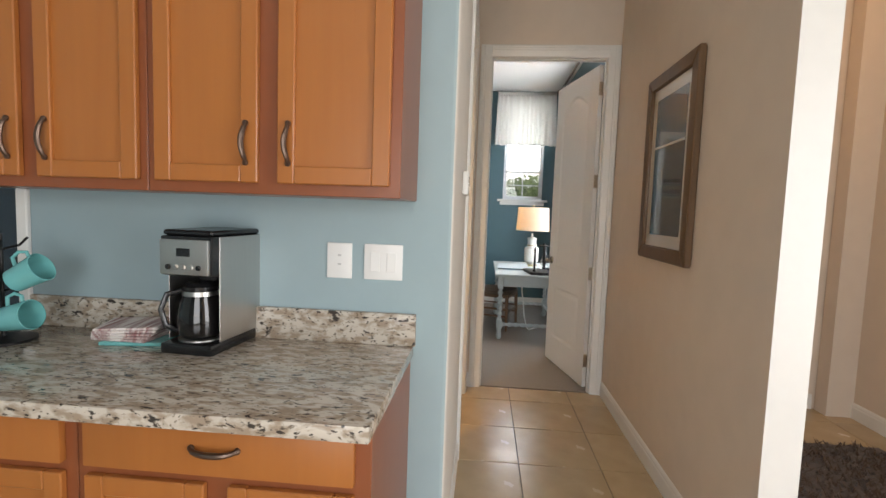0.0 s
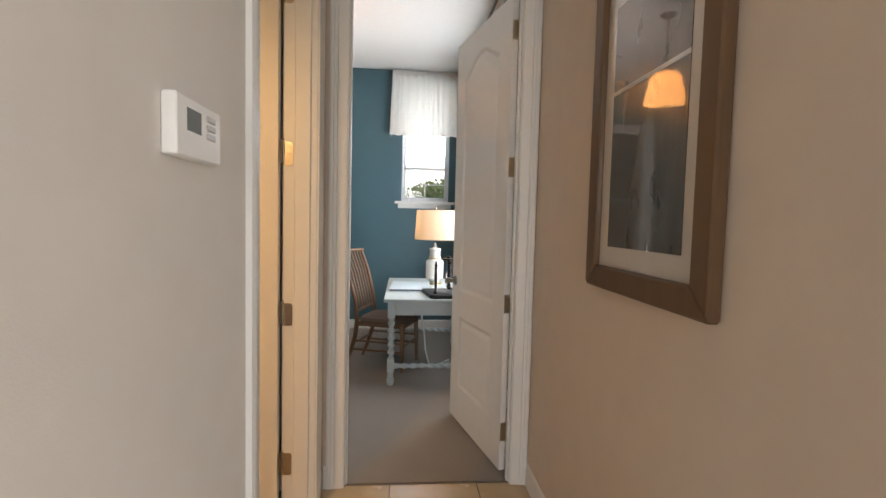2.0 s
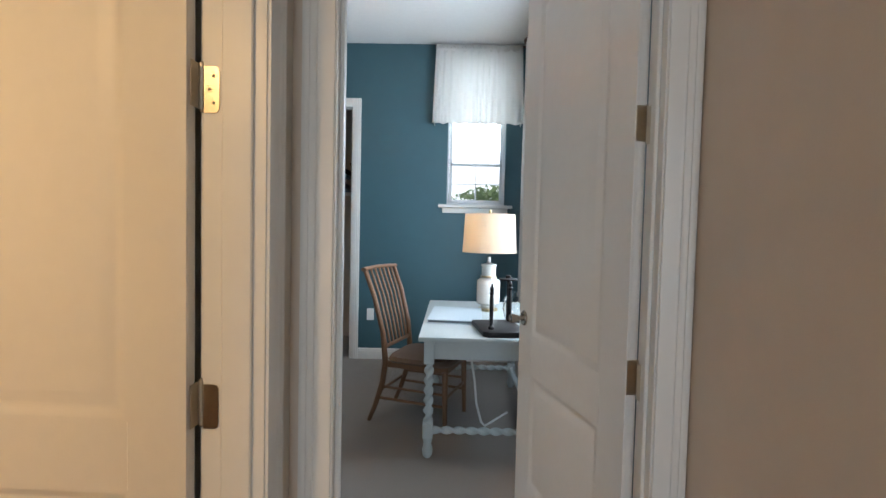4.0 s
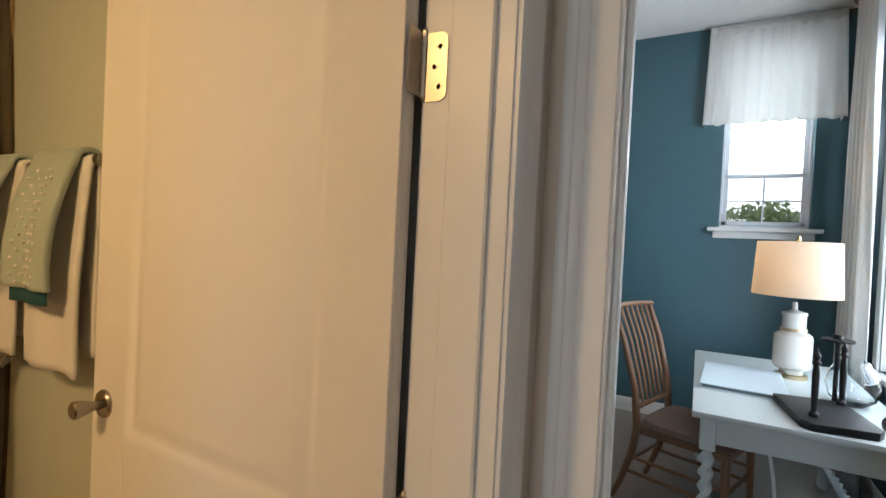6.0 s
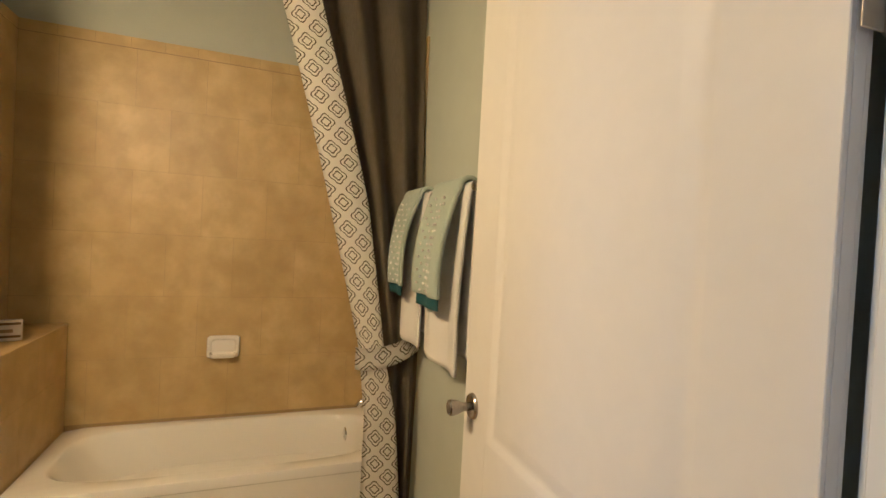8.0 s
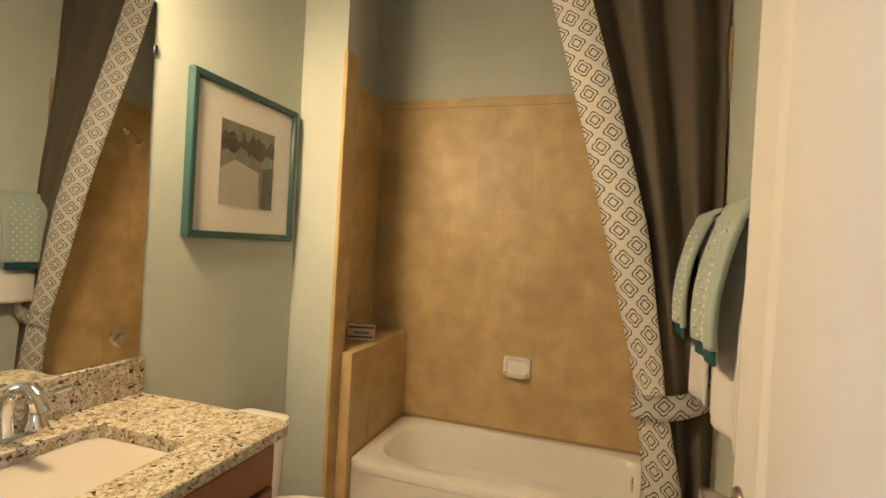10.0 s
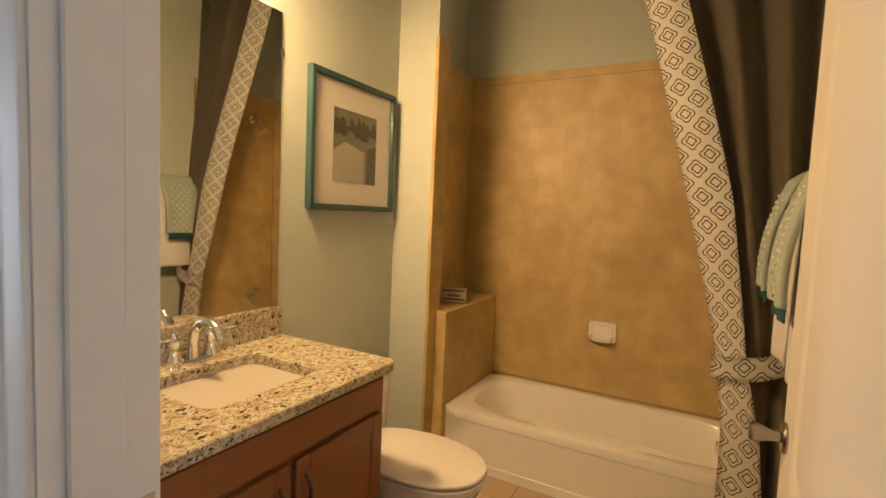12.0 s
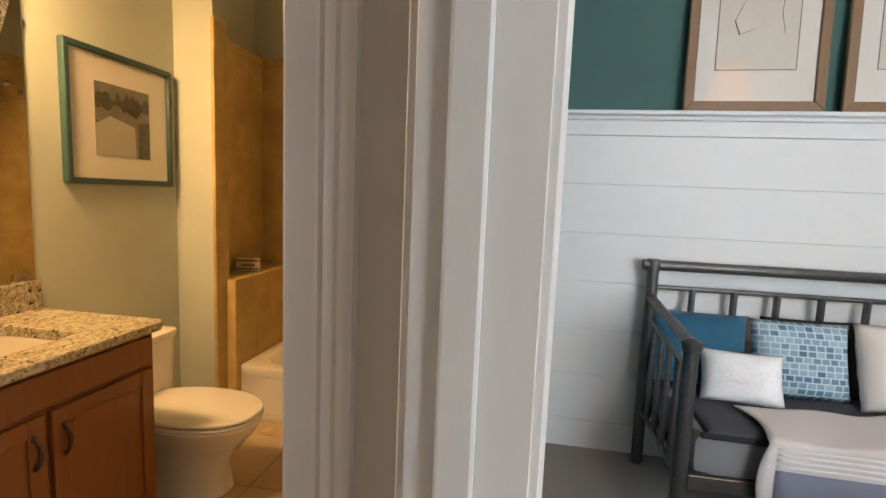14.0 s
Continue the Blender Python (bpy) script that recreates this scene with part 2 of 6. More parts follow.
def tube(points, radius, n=10, bm=None, flat=1.0):
    """A round bar along points; radius is a number or one for each point."""
    bm = bm or bmesh.new()
    pts = [Vector(p) for p in points]
    rad = radius if isinstance(radius, (list, tuple)) else [radius] * len(pts)
    rings, up = [], None
    for k, p in enumerate(pts):
        d = (pts[min(k + 1, len(pts) - 1)] - pts[max(k - 1, 0)]).normalized()
        if up is None:
            up = Vector((0, 0, 1)) if abs(d.z) < 0.9 else Vector((1, 0, 0))
        side = d.cross(up).normalized()
        up = side.cross(d).normalized()
        rings.append([bm.verts.new(p + rad[k] * (math.cos(a) * side + flat * math.sin(a) * up)) for a in [2 * math.pi * j / n for j in range(n)]])
    for lo, hi in zip(rings, rings[1:]):
        for k in range(n):
            bm.faces.new((lo[k], lo[(k + 1) % n], hi[(k + 1) % n], hi[k]))
    bm.faces.new(rings[0])
    bm.faces.new(rings[-1])
    return bm


def arc(center, r, a0, a1, n, plane="xz"):
    out = []
    for k in range(n + 1):
        a = radians(a0 + (a1 - a0) * k / n)
        c, s = r * math.cos(a), r * math.sin(a)
        x, y, z = center
        out.append({"xz": (x + c, y, z + s), "xy": (x + c, y + s, z), "yz": (x, y + c, z + s)}[plane])
    return out


def sheet(fn, nu, nv, thick=0.0):
    """A surface from fn(u, v), u and v from 0 to 1, given some thickness."""
    bm = bmesh.new()
    grid = [[bm.verts.new(fn(i / nu, j / nv)) for j in range(nv + 1)] for i in range(nu + 1)]
    for i in range(nu):
        for j in range(nv):
            bm.faces.new((grid[i][j], grid[i + 1][j], grid[i + 1][j + 1], grid[i][j + 1]))
    if thick:
        bmesh.ops.recalc_face_normals(bm, faces=bm.faces)
        bmesh.ops.solidify(bm, geom=list(bm.faces), thickness=thick)
    return bm


def wall(name, a, b, mats, label, holes=()):
    """A wall between two corners. mats: paint by the way a face looks ('+x', '-y', ...), '' for the rest.
    holes: (from, to, bottom, top) along its length."""
    (x0, y0, z0), (x1, y1, z1) = a, b
    along = 0 if abs(x1 - x0) > abs(y1 - y0) else 1
    lo, hi = (x0, x1) if along == 0 else (y0, y1)
    bm = bmesh.new()

    def block(p, q, zb, zt):
        if q - p > 1e-4 and zt - zb > 1e-4:
            if along == 0:
                box((p, y0, zb), (q, y1, zt), 0, bm)
            else:
                box((x0, p, zb), (x1, q, zt), 0, bm)

    at = lo
    for p, q, zb, zt in sorted(holes):
        block(at, p, z0, z1)
        block(p, q, z0, zb)
        block(p, q, zt, z1)
        at = q
    block(at, hi, z0, z1)
    keys = list(mats)
    bm.normal_update()
    ways = {"+x": (1, 0, 0), "-x": (-1, 0, 0), "+y": (0, 1, 0), "-y": (0, -1, 0), "+z": (0, 0, 1), "-z": (0, 0, -1)}
    for f in bm.faces:
        for k, way in enumerate(keys):
            if way in ways and f.normal.dot(Vector(ways[way])) > 0.9:
                f.material_index = k
                break
        else:
            f.material_index = keys.index("") if "" in keys else 0
    return solid(name, bm, [mats[k] for k in keys], label, "wall", smooth=None)


CEIL = 3.16
"""heights and lines of the plan"""
HALL_R, KIT_Y, BATH_S, BATH_W, BED_N, BED_W, BED_E = 1.075, -2.085, -1.905, -2.75, 3.55, -2.20, 1.20

# ---- structure ----
wall("wall_hall_west", (-0.115, -2.0, 0), (0.024, 0.012, CEIL), {"+x": pale_hall_paint, "-x": bath_paint, "": white_paint}, "pale greige painted hall wall with a doorway to the bathroom", [(-1.058, -0.147, 0, 2.548)])
bm = prism([(-3.2, -2.0, 0), (-3.2, KIT_Y, 0), (0.006, KIT_Y, 0)] + [(x, y, 0) for x, y, _ in arc((0.006, KIT_Y + 0.018, 0), 0.018, -75, 0, 5, "xy")] + [(0.024, -2.0, 0)], (0, 0, CEIL))
bm.normal_update()
for f in bm.faces:
    f.material_index = 0 if f.normal.y < -0.75 else 1
solid("wall_kitchen_north", bm, [kitchen_paint, pale_hall_paint], "pale blue painted kitchen wall with a rounded corner", "wall")
wall("wall_bath_south", (-2.84, -1.995, 0), (-0.115, BATH_S, CEIL), {"": bath_paint}, "sage painted bathroom wall behind the vanity")
wall("wall_bath_wing", (-2.06, BATH_S, 0), (-1.945, -1.66, CEIL), {"": bath_paint}, "narrow sage painted wing wall beside the tub")
wall("wall_bath_west", (-2.84, BATH_S, 0), (BATH_W - 0.012, 0.115, CEIL), {"": bath_paint}, "sage painted bathroom wall above the tub tile")
wall("wall_hall_end", (0.024, 0.012, 0), (3.0, 0.115, CEIL), {"-y": hall_paint, "+y": teal_paint, "": white_paint}, "hall end wall, greige and teal, with a bedroom doorway", [(0.122, 1.001, 0, 2.548)])
wall("wall_bath_north", (-2.84, 0, 0), (-0.115, 0.115, CEIL), {"-y": bath_paint, "+y": teal_paint, "": bath_paint}, "sage painted bathroom wall with a towel bar")
solid("wall_corner", box((-0.115, 0.012, 0), (0.024, 0.115, CEIL)), teal_paint, "teal painted corner between hall and bathroom walls", "wall", smooth=None)
wall("wall_hall_east", (HALL_R, -2.05, 0), (HALL_R + 0.125, 0.012, CEIL), {"-x": hall_paint, "-y": white_paint, "": hall_paint}, "greige painted hall wall with a white end cap")
# both openings lie out of view, cut only to admit the daylight lamps
wall("wall_entry_east", (2.80, -7.0, 0), (2.92, 0, CEIL), {"": hall_paint}, "tan painted entry wall with an unseen opening added for daylight", [(-5.05, -3.55, 0.2, 2.3)])
wall("wall_kitchen_south", (-3.2, -7.12, 0), (2.92, -7.0, CEIL), {"": kitchen_paint}, "unseen pale blue kitchen wall with an opening added for daylight", [(-1.0, 1.6, 0.05, 2.4)])
wall("wall_kitchen_west", (-3.32, -7.12, 0), (-3.2, -1.995, CEIL), {"": kitchen_paint}, "pale blue painted kitchen side wall")
wall("wall_bed_west", (BED_W - 0.12, 0.115, 0), (BED_W, 4.65, CEIL), {"": warm_lit_teal_paint}, "teal wall tinted green for warm lamp light, above white boards")
wall("wall_bed_north", (BED_W, BED_N, 0), (BED_E + 0.12, BED_N + 0.12, CEIL), {"": teal_paint}, "teal painted bedroom wall with a window and closet doorway", [(-1.40, -0.552, 0, 2.548), (0.385, 0.965, 1.585, 2.95)])
wall("wall_bed_east", (BED_E, 0.115, 0), (BED_E + 0.12, BED_N, CEIL), {"": teal_paint}, "teal painted bedroom wall with a curtained window", [(1.25, 2.78, 0.75, 2.60)])
wall("wall_closet_back", (-2.2, 4.55, 0), (-0.2, 4.65, CEIL), {"": hall_paint}, "tan closet back wall")
wall("wall_closet_side", (-0.30, 3.67, 0), (-0.2, 4.55, CEIL), {"": hall_paint}, "tan closet side wall")
for nm, a, b in (("ceiling_hall", (-3.32, -7.12, CEIL), (2.92, 0.0, CEIL + 0.1)), ("ceiling_bedroom", (-2.32, 0.0, CEIL), (2.92, 4.65, CEIL + 0.1))):
    solid(nm, box(a, b), ceiling_paint, "flat white painted ceiling", "ceiling", smooth=None)
floor_slab = solid("floor", box((-3.3, -7.1, -0.12), (2.9, 0.045, -0.004)), grout_mat, "grouted floor of large square beige tiles", "floor", smooth=None)
solid("floor_bedroom", box((BED_W - 0.1, 0.045, -0.12), (BED_E + 0.1, 4.6, 0.004)), carpet_mat, "taupe cut-pile bedroom carpet", "carpet", smooth=None)

# ---- door frames, doors and trim ----
CASING = [(0, 0), (0, 0.009), (0.004, 0.011), (0.036, 0.012), (0.042, 0.0145), (0.047, 0.0125), (0.053, 0.0165), (0.061, 0.0175), (0.065, 0.0150), (0.070, 0.0178), (0.078, 0.0178), (0.083, 0.015), (0.083, 0)]


def door_frame(name, at, turn, w, h, label, depth=0.115, hinges=(), strike=False, back=True):
    """Jambs, stops and moulded casing round an opening from x = 0 to w; the front is the -y side."""
    f = thing(name, label, "door frame", at, turn, kind="structure")
    t = 0.018
    for x in (-t, w):
        part("jamb", box((x, -0.002, 0), (x + t, depth + 0.002, h + t), 0.001), white_paint, f)
    part("head_jamb", box((0, -0.002, h), (w, depth + 0.002, h + t), 0.001), white_paint, f)
    for x in (0.0, w - 0.011):
        part("stop", box((x, 0.026, 0.0), (x + 0.011, depth - 0.044, h - 0.011), 0.003), white_paint, f)
    part("stop", box((0.0, 0.026, h - 0.011), (w, depth - 0.044, h), 0.003), white_paint, f)
    for side in (-1, 1) if back else (-1,):
        y0 = -0.0 if side < 0 else depth
        for x, s in ((-0.005, -1), (w + 0.005, 1)):
            part("casing", prism([(x + s * u, y0 + side * v, 0) for u, v in CASING], (0, 0, h + 0.088)), white_paint, f)
        part("casing", prism([(-0.0049, y0 + side * v, h + 0.005 + u) for u, v in CASING], (w + 0.0098, 0, 0)), white_paint, f)
    for z in hinges:
        plate(f, w - 0.0012, depth - 0.036, z, -1)
    if strike:
        s = part("strike_plate", box((-0.0005, depth - 0.036, 0.905), (0.0015, depth - 0.002, 0.975), 0.0006), brass_nickel, f, "satin nickel strike plate")
        # no real recess: the hole's shade is a thin dark slab on the plate
        part("latch_hole", box((0.0012, depth - 0.026, 0.922), (0.0019, depth - 0.012, 0.958), 0), hole_shade, s)
    return f


def plate(parent, x, y, z, way):
    """A hinge leaf with rounded corners and three screws, flat on a face across x."""
    pts = []
    for cx, cz, a in ((y + 0.012, z - 0.0395, 180), (y + 0.034, z - 0.0505, 270), (y + 0.034, z + 0.0505, 0), (y + 0.012, z + 0.0395, 90)):
        r = 0.012 if cx < y + 0.02 else 0.001
        for k in range(4):
            q = radians(a + 30 * k)
            pts.append((x, cx + r * math.cos(q), cz + r * math.sin(q)))
    p = part("hinge_plate", prism(pts, (way * 0.0018, 0, 0)), brass_nickel, parent, "satin nickel hinge leaf")
    for dy, dz in ((0.013, -0.03), (0.022, 0.0), (0.013, 0.03)):
        part("screw", lathe([(0.0042, 0), (0.0042, 0.0006), (0.003, 0.0012)], 8, at=(x + way * 0.0018, y + dy, z + dz), axis="x"), brass_nickel, p)


def ring(cx, cy, hx, hy, p, z, n=56):
    """A closed outline between an ellipse (p = 2) and a rectangle (large p)."""
    out = []
    for k in range(n):
        a = 2 * math.pi * (k + 0.5) / n
        c, s = math.cos(a), math.sin(a)
        r = (abs(c) ** p + abs(s) ** p) ** (-1 / p)
        out.append((cx + hx * r * c, cy + hy * r * s, z))
    return out


def loft(rings, bm=None, cap=(True, True)):
    bm = bm or bmesh.new()
    rows = [[bm.verts.new(p) for p in r] for r in rings]
    n = len(rows[0])
    for lo, hi in zip(rows, rows[1:]):
        for k in range(n):
            bm.faces.new((lo[k], lo[(k + 1) % n], hi[(k + 1) % n], hi[k]))
    for use, row in zip(cap, (rows[0], rows[-1])):
        if use:
            bm.faces.new(row)
    return bm


def arch_pts(x0, x1, z0, z1, rise, y):
    """An upright panel outline whose top swells in a shallow cathedral arch."""
    pts = [(x0, y, z0), (x1, y, z0), (x1, y, z1)]
    n = 14
    for k in range(1, n):
        u = k / n
        s = 0.5 - 0.5 * math.cos(2 * math.pi * u)
        pts.append((x1 + (x0 - x1) * u, y, z1 + rise * s ** 0.8))
    return pts + [(x0, y, z1)]


def panel_door(name, at, turn, w, h, label, hinges, gap=0.010):
    """A moulded two-panel door with an arched upper panel; hinge pin at the origin, leaf along +x."""
    d = thing(name, label, "door", at, turn, kind="structure")
    T, x0, x1, z0, z1 = 0.035, gap, w, 0.012, h
    bm = box((x0, 0.009, z0), (x1, T - 0.009, z1))
    raised, members = [], []
    sw = 0.135
    for y, s in ((0.009, -1), (T - 0.009, 1)):
        e, b = s * 0.009, 0.0012
        for a, c in ((x0, x0 + sw), (x1 - sw, x1)):
            members.append(("stile", prism([(a, y, z0), (c, y, z0), (c, y, z1), (a, y, z1)], (0, e, 0), b)))
        for za, zb in ((z0, 0.24), (0.72, 0.88)):
            members.append(("rail", prism([(x0 + sw, y, za), (x1 - sw, y, za), (x1 - sw, y, zb), (x0 + sw, y, zb)], (0, e, 0), b)))
        top = arch_pts(x0 + sw, x1 - sw, 0.9, h - 0.235, 0.098, y)[2:]
        members.append(("rail", prism(top + [(x0 + sw, y, z1), (x1 - sw, y, z1)], (0, e, 0), b)))
        for lo, hi, rise in ((0.24, 0.72, 0.0), (0.88, h - 0.235, 0.098)):
            steps = ((-0.003, 0.0094), (0.004, 0.0094), (0.009, 0.0080), (0.020, 0.0022), (0.025, 0.0006), (0.032, 0.0006), (0.038, 0.0022), (0.060, 0.0082), (0.066, 0.0088))
            raised.append(loft([arch_pts(x0 + sw + i, x1 - sw - i, lo + i, hi - i, rise, y + s * u) for i, u in steps], None, (False, True)))
    leaf = part("leaf", bm, door_paint, d)
    for kind, b_ in members:
        part(kind, b_, door_paint, leaf)
    for b_ in raised:
        part("raised_panel", b_, door_paint, leaf)
    for z in hinges:
        k = part("hinge_knuckle", lathe([(0.003, z - 0.056), (0.007, z - 0.051), (0.0075, z - 0.0505), (0.0075, z - 0.031), (0.0068, z - 0.0305), (0.0068, z - 0.030), (0.0075, z - 0.0295), (0.0075, z - 0.0105), (0.0068, z - 0.010), (0.0075, z - 0.0095), (0.0075, z + 0.0105), (0.0068, z + 0.011), (0.0075, z + 0.0115), (0.0075, z + 0.0305), (0.0068, z + 0.031), (0.0075, z + 0.0315), (0.0075, z + 0.0505), (0.007, z + 0.051), (0.003, z + 0.056)], 12, at=(-0.002, -0.005, 0)), brass_nickel, d, "satin nickel hinge barrel")
        part("hinge_plate", box((0.002, 0.0, z - 0.05), (0.004, 0.032, z + 0.05), 0.0008), brass_nickel, k, "satin nickel hinge leaf")
    for y, s in ((0.0, -1), (T, 1)):
        kx, kz = w - 0.055, 0.945
        rose = part("rose", lathe([(0.033, y), (0.033, y + s * 0.004), (0.029, y + s * 0.009), (0.012, y + s * 0.011)], 24, at=(kx, 0, kz), axis="y"), nickel, d, "satin nickel rose")
        part("door_handle", lathe([(0.011, y + s * 0.009), (0.0105, y + s * 0.022), (0.013, y + s * 0.032), (0.018, y + s * 0.046), (0.0205, y + s * 0.058), (0.020, y + s * 0.064), (0.016, y + s * 0.0675), (0.0, y + s * 0.068)], 24, at=(kx, 0, kz), axis="y"), nickel, rose, "satin nickel knob")
    part("latch", box((w - 0.0005, 0.008, 0.915), (w + 0.0012, 0.027, 0.972), 0.0004), brass_nickel, d, "satin nickel latch plate")
    return d


HINGES = (0.222, 0.915, 1.632, 2.33)
door_frame("door_frame_bedroom", (0.140, 0.012, 0), 0, 0.843, 2.53, "white moulded door casing of the bedroom doorway", depth=0.103, hinges=HINGES)
door_frame("door_frame_bathroom", (0.024, -1.04, 0), 90, 0.875, 2.53, "white moulded door casing of the bathroom doorway", depth=0.139, hinges=HINGES, strike=True)
door_frame("door_frame_closet", (-1.382, BED_N, 0), 0, 0.812, 2.53, "white moulded casing of the open closet doorway", depth=0.12, back=False)
panel_door("door_bedroom", (0.983, 0.118, 0.008), 103.4, 0.815, 2.505, "white moulded two-panel bedroom door standing open", HINGES, 0.003)
panel_door("door_bathroom", (-0.124, -0.166, 0.008), 178.6, 0.872, 2.505, "white moulded two-panel bathroom door standing open", HINGES)

BASE = [(0, 0), (0.012, 0), (0.012, 0.082), (0.009, 0.090), (0.0095, 0.098), (0.006, 0.108), (0.003, 0.113), (0, 0.115)]


def baseboard(a, b, normal):
    """Moulded skirting from a to b on the side that normal points to."""
    (x0, y0), (x1, y1) = a, b
    nx, ny = normal
    bm = prism([(x0 + nx * u, y0 + ny * u, v) for u, v in BASE], (x1 - x0, y1 - y0, 0))
    return solid("baseboard", bm, white_paint, "white painted moulded baseboard", "baseboard", smooth=None)


baseboard((HALL_R, -2.05), (HALL_R, -0.007), (-1, 0))
baseboard((0.024, -2.09), (0.024, -1.128), (1, 0))
baseboard((0.024, -0.077), (0.024, -0.006), (1, 0))
baseboard((0.036, 0.012), (0.052, 0.012), (0, -1))
baseboard((-0.482, BED_N), (BED_E, BED_N), (0, -1))
baseboard((BED_W + 0.02, BED_N), (-1.470, BED_N), (0, -1))
baseboard((BED_E, 0.115), (BED_E, BED_N - 0.012), (-1, 0))
baseboard((1.20, 0.012), (2.60, 0.012), (0, -1))
baseboard((2.80, -7.0), (2.80, -0.12), (-1, 0))
baseboard((-0.085, KIT_Y), (0.006, KIT_Y), (0, -1))
baseboard((-2.02, 0), (-0.13, 0), (0, -1))
solid("wall_entry_pier", box((2.62, -0.12, 0), (2.80, 0, CEIL)), hall_paint, "tan painted wall return at the entry", "wall", smooth=None)

# ---- bathroom: tub alcove ----
solid("tub_ledge", box((BATH_W, -1.83, 0), (-2.045, -1.602, 0.843), 0.0), wall_grout, "tiled ledge beside the bathtub", "ledge", smooth=None)
solid("alcove_backing", box((BATH_W, BATH_S, 0), (-2.06, -1.848, 2.32)), wall_grout, "mortar bed behind the alcove tile", "wall", smooth=None)


tub = thing("bathtub", "white enamel alcove bathtub with a plain apron", "bathtub", (-2.390, -0.796, 0))
hx, hy, H = 0.359, 0.790, 0.318
part("shell", loft([ring(0, 0, hx, hy, 40, 0.0), ring(0, 0, hx, hy, 40, 0.05), ring(0, 0, hx - 0.004, hy, 40, 0.055), ring(0, 0, hx - 0.004, hy, 40, H - 0.05), ring(0, 0, hx, hy, 40, H - 0.045), ring(0, 0, hx, hy, 40, H - 0.010), ring(0, 0, hx - 0.004, hy - 0.003, 30, H - 0.002), ring(0, 0, hx - 0.012, hy - 0.008, 20, H),
                      ring(-0.01, 0, hx - 0.060, hy - 0.075, 4.2, H + 0.001), ring(-0.01, 0, hx - 0.070, hy - 0.088, 4.0, H - 0.006), ring(-0.01, 0, hx - 0.078, hy - 0.10, 3.8, H - 0.03), ring(-0.01, 0.01, hx - 0.095, hy - 0.14, 3.6, 0.22), ring(-0.01, 0.02, hx - 0.115, hy - 0.19, 3.4, 0.11), ring(-0.01, 0.03, hx - 0.15, hy - 0.25, 3.2, 0.085)]), acrylic, tub)
part("drain", lathe([(0.03, 0.086), (0.03, 0.089), (0.022, 0.091)], 16, at=(-0.01, 0.42, 0)), chrome, tub, "chrome drain")
part("overflow_plate", lathe([(0.035, 0.565), (0.035, 0.558), (0.02, 0.552)], 16, at=(-0.01, 0, 0.30), axis="y"), chrome, tub, "chrome overflow plate")

spout = thing("tub_spout", "chrome tub spout on the end wall of the alcove", "tub spout", (-2.60, -0.010, 0.405))
part("spout_body", tube([(0, 0, 0), (0, -0.05, 0), (0, -0.10, -0.005), (0, -0.125, -0.03)], [0.026, 0.025, 0.022, 0.016], 14), chrome, spout)
trim = thing("shower_valve", "round chrome shower valve trim with a lever", "shower valve", (-2.545, -0.012, 0.615))
part("escutcheon", lathe([(0.085, 0), (0.085, -0.004), (0.07, -0.010), (0.03, -0.013), (0.028, -0.03), (0.024, -0.045), (0, -0.046)], 28, axis="y"), chrome, trim)
part("lever", tube([(0, -0.04, 0), (0.03, -0.05, -0.03), (0.055, -0.05, -0.055)], [0.009, 0.008, 0.006], 10), chrome, trim)
sh = thing("wall_shower", "chrome shower head on a bent arm", "shower head", (-2.51, -0.010, 2.12))
part("shower_arm", tube([(0, 0, 0), (0, -0.05, 0.0), (0, -0.10, -0.03), (0, -0.135, -0.07)], 0.009, 10), chrome, sh)
part("flange", lathe([(0.03, 0), (0.03, -0.005), (0.012, -0.012)], 18, axis="y"), chrome, sh)
part("rose_face", tube([(0, -0.125, -0.06), (0, -0.14, -0.08), (0, -0.155, -0.105), (0, -0.158, -0.110)], [0.012, 0.02, 0.036, 0.036], 18), chrome, sh)

soap = thing("soap_dish", "white ceramic soap dish set on the tiled wall", "soap dish", (BATH_W, -0.872, 0.716))
def dish(rows):
    """Rings across the wall's face: (half width, half height, stand-off, squareness)."""
    return loft([[(h, q[0], q[1]) for q in ring(0, 0, w, t, p, 0, 40)] for w, t, h, p in rows])


part("back_plate", dish([(0.084, 0.062, 0.004, 9), (0.084, 0.062, 0.014, 9), (0.080, 0.058, 0.021, 8), (0.068, 0.046, 0.021, 7), (0.062, 0.040, 0.014, 6), (0.058, 0.036, 0.008, 6)]), porcelain, soap)
part("tray", loft([ring(0.036, 0, 0.030, 0.060, 5, -0.052, 32), ring(0.042, 0, 0.036, 0.066, 5, -0.036, 32), ring(0.042, 0, 0.037, 0.067, 5, -0.028, 32), ring(0.042, 0, 0.030, 0.060, 5, -0.029, 32), ring(0.040, 0, 0.024, 0.052, 5, -0.042, 32)]), porcelain, soap)

pk = thing("soap_packet", "cream soap carton with tan bands leaning on the tiled ledge", "soap packet", (-2.33, -1.70, 0.853), 18)
pc = part("carton", box((-0.030, -0.075, 0.0), (0.002, 0.075, 0.088), 0.004), material("cream_card", (0.62, 0.55, 0.45), 0.6, grain=0.05), pk)
for z in (0.014, 0.068):
    part("band", box((0.0022, -0.07, z), (0.0030, 0.07, z + 0.010)), frame_wood, pk)
part("lettering_bar", box((0.0022, -0.04, 0.036), (0.0030, 0.045, 0.050)), material("tan_ink", (0.25, 0.16, 0.10), 0.6), pk)
# unidentified dark shape on the ledge; the rounded form is made up
ba = thing("folded_washcloth", "dark grey rounded shape on the tiled ledge", "washcloth", (-2.40, -1.765, 0.853), 15)
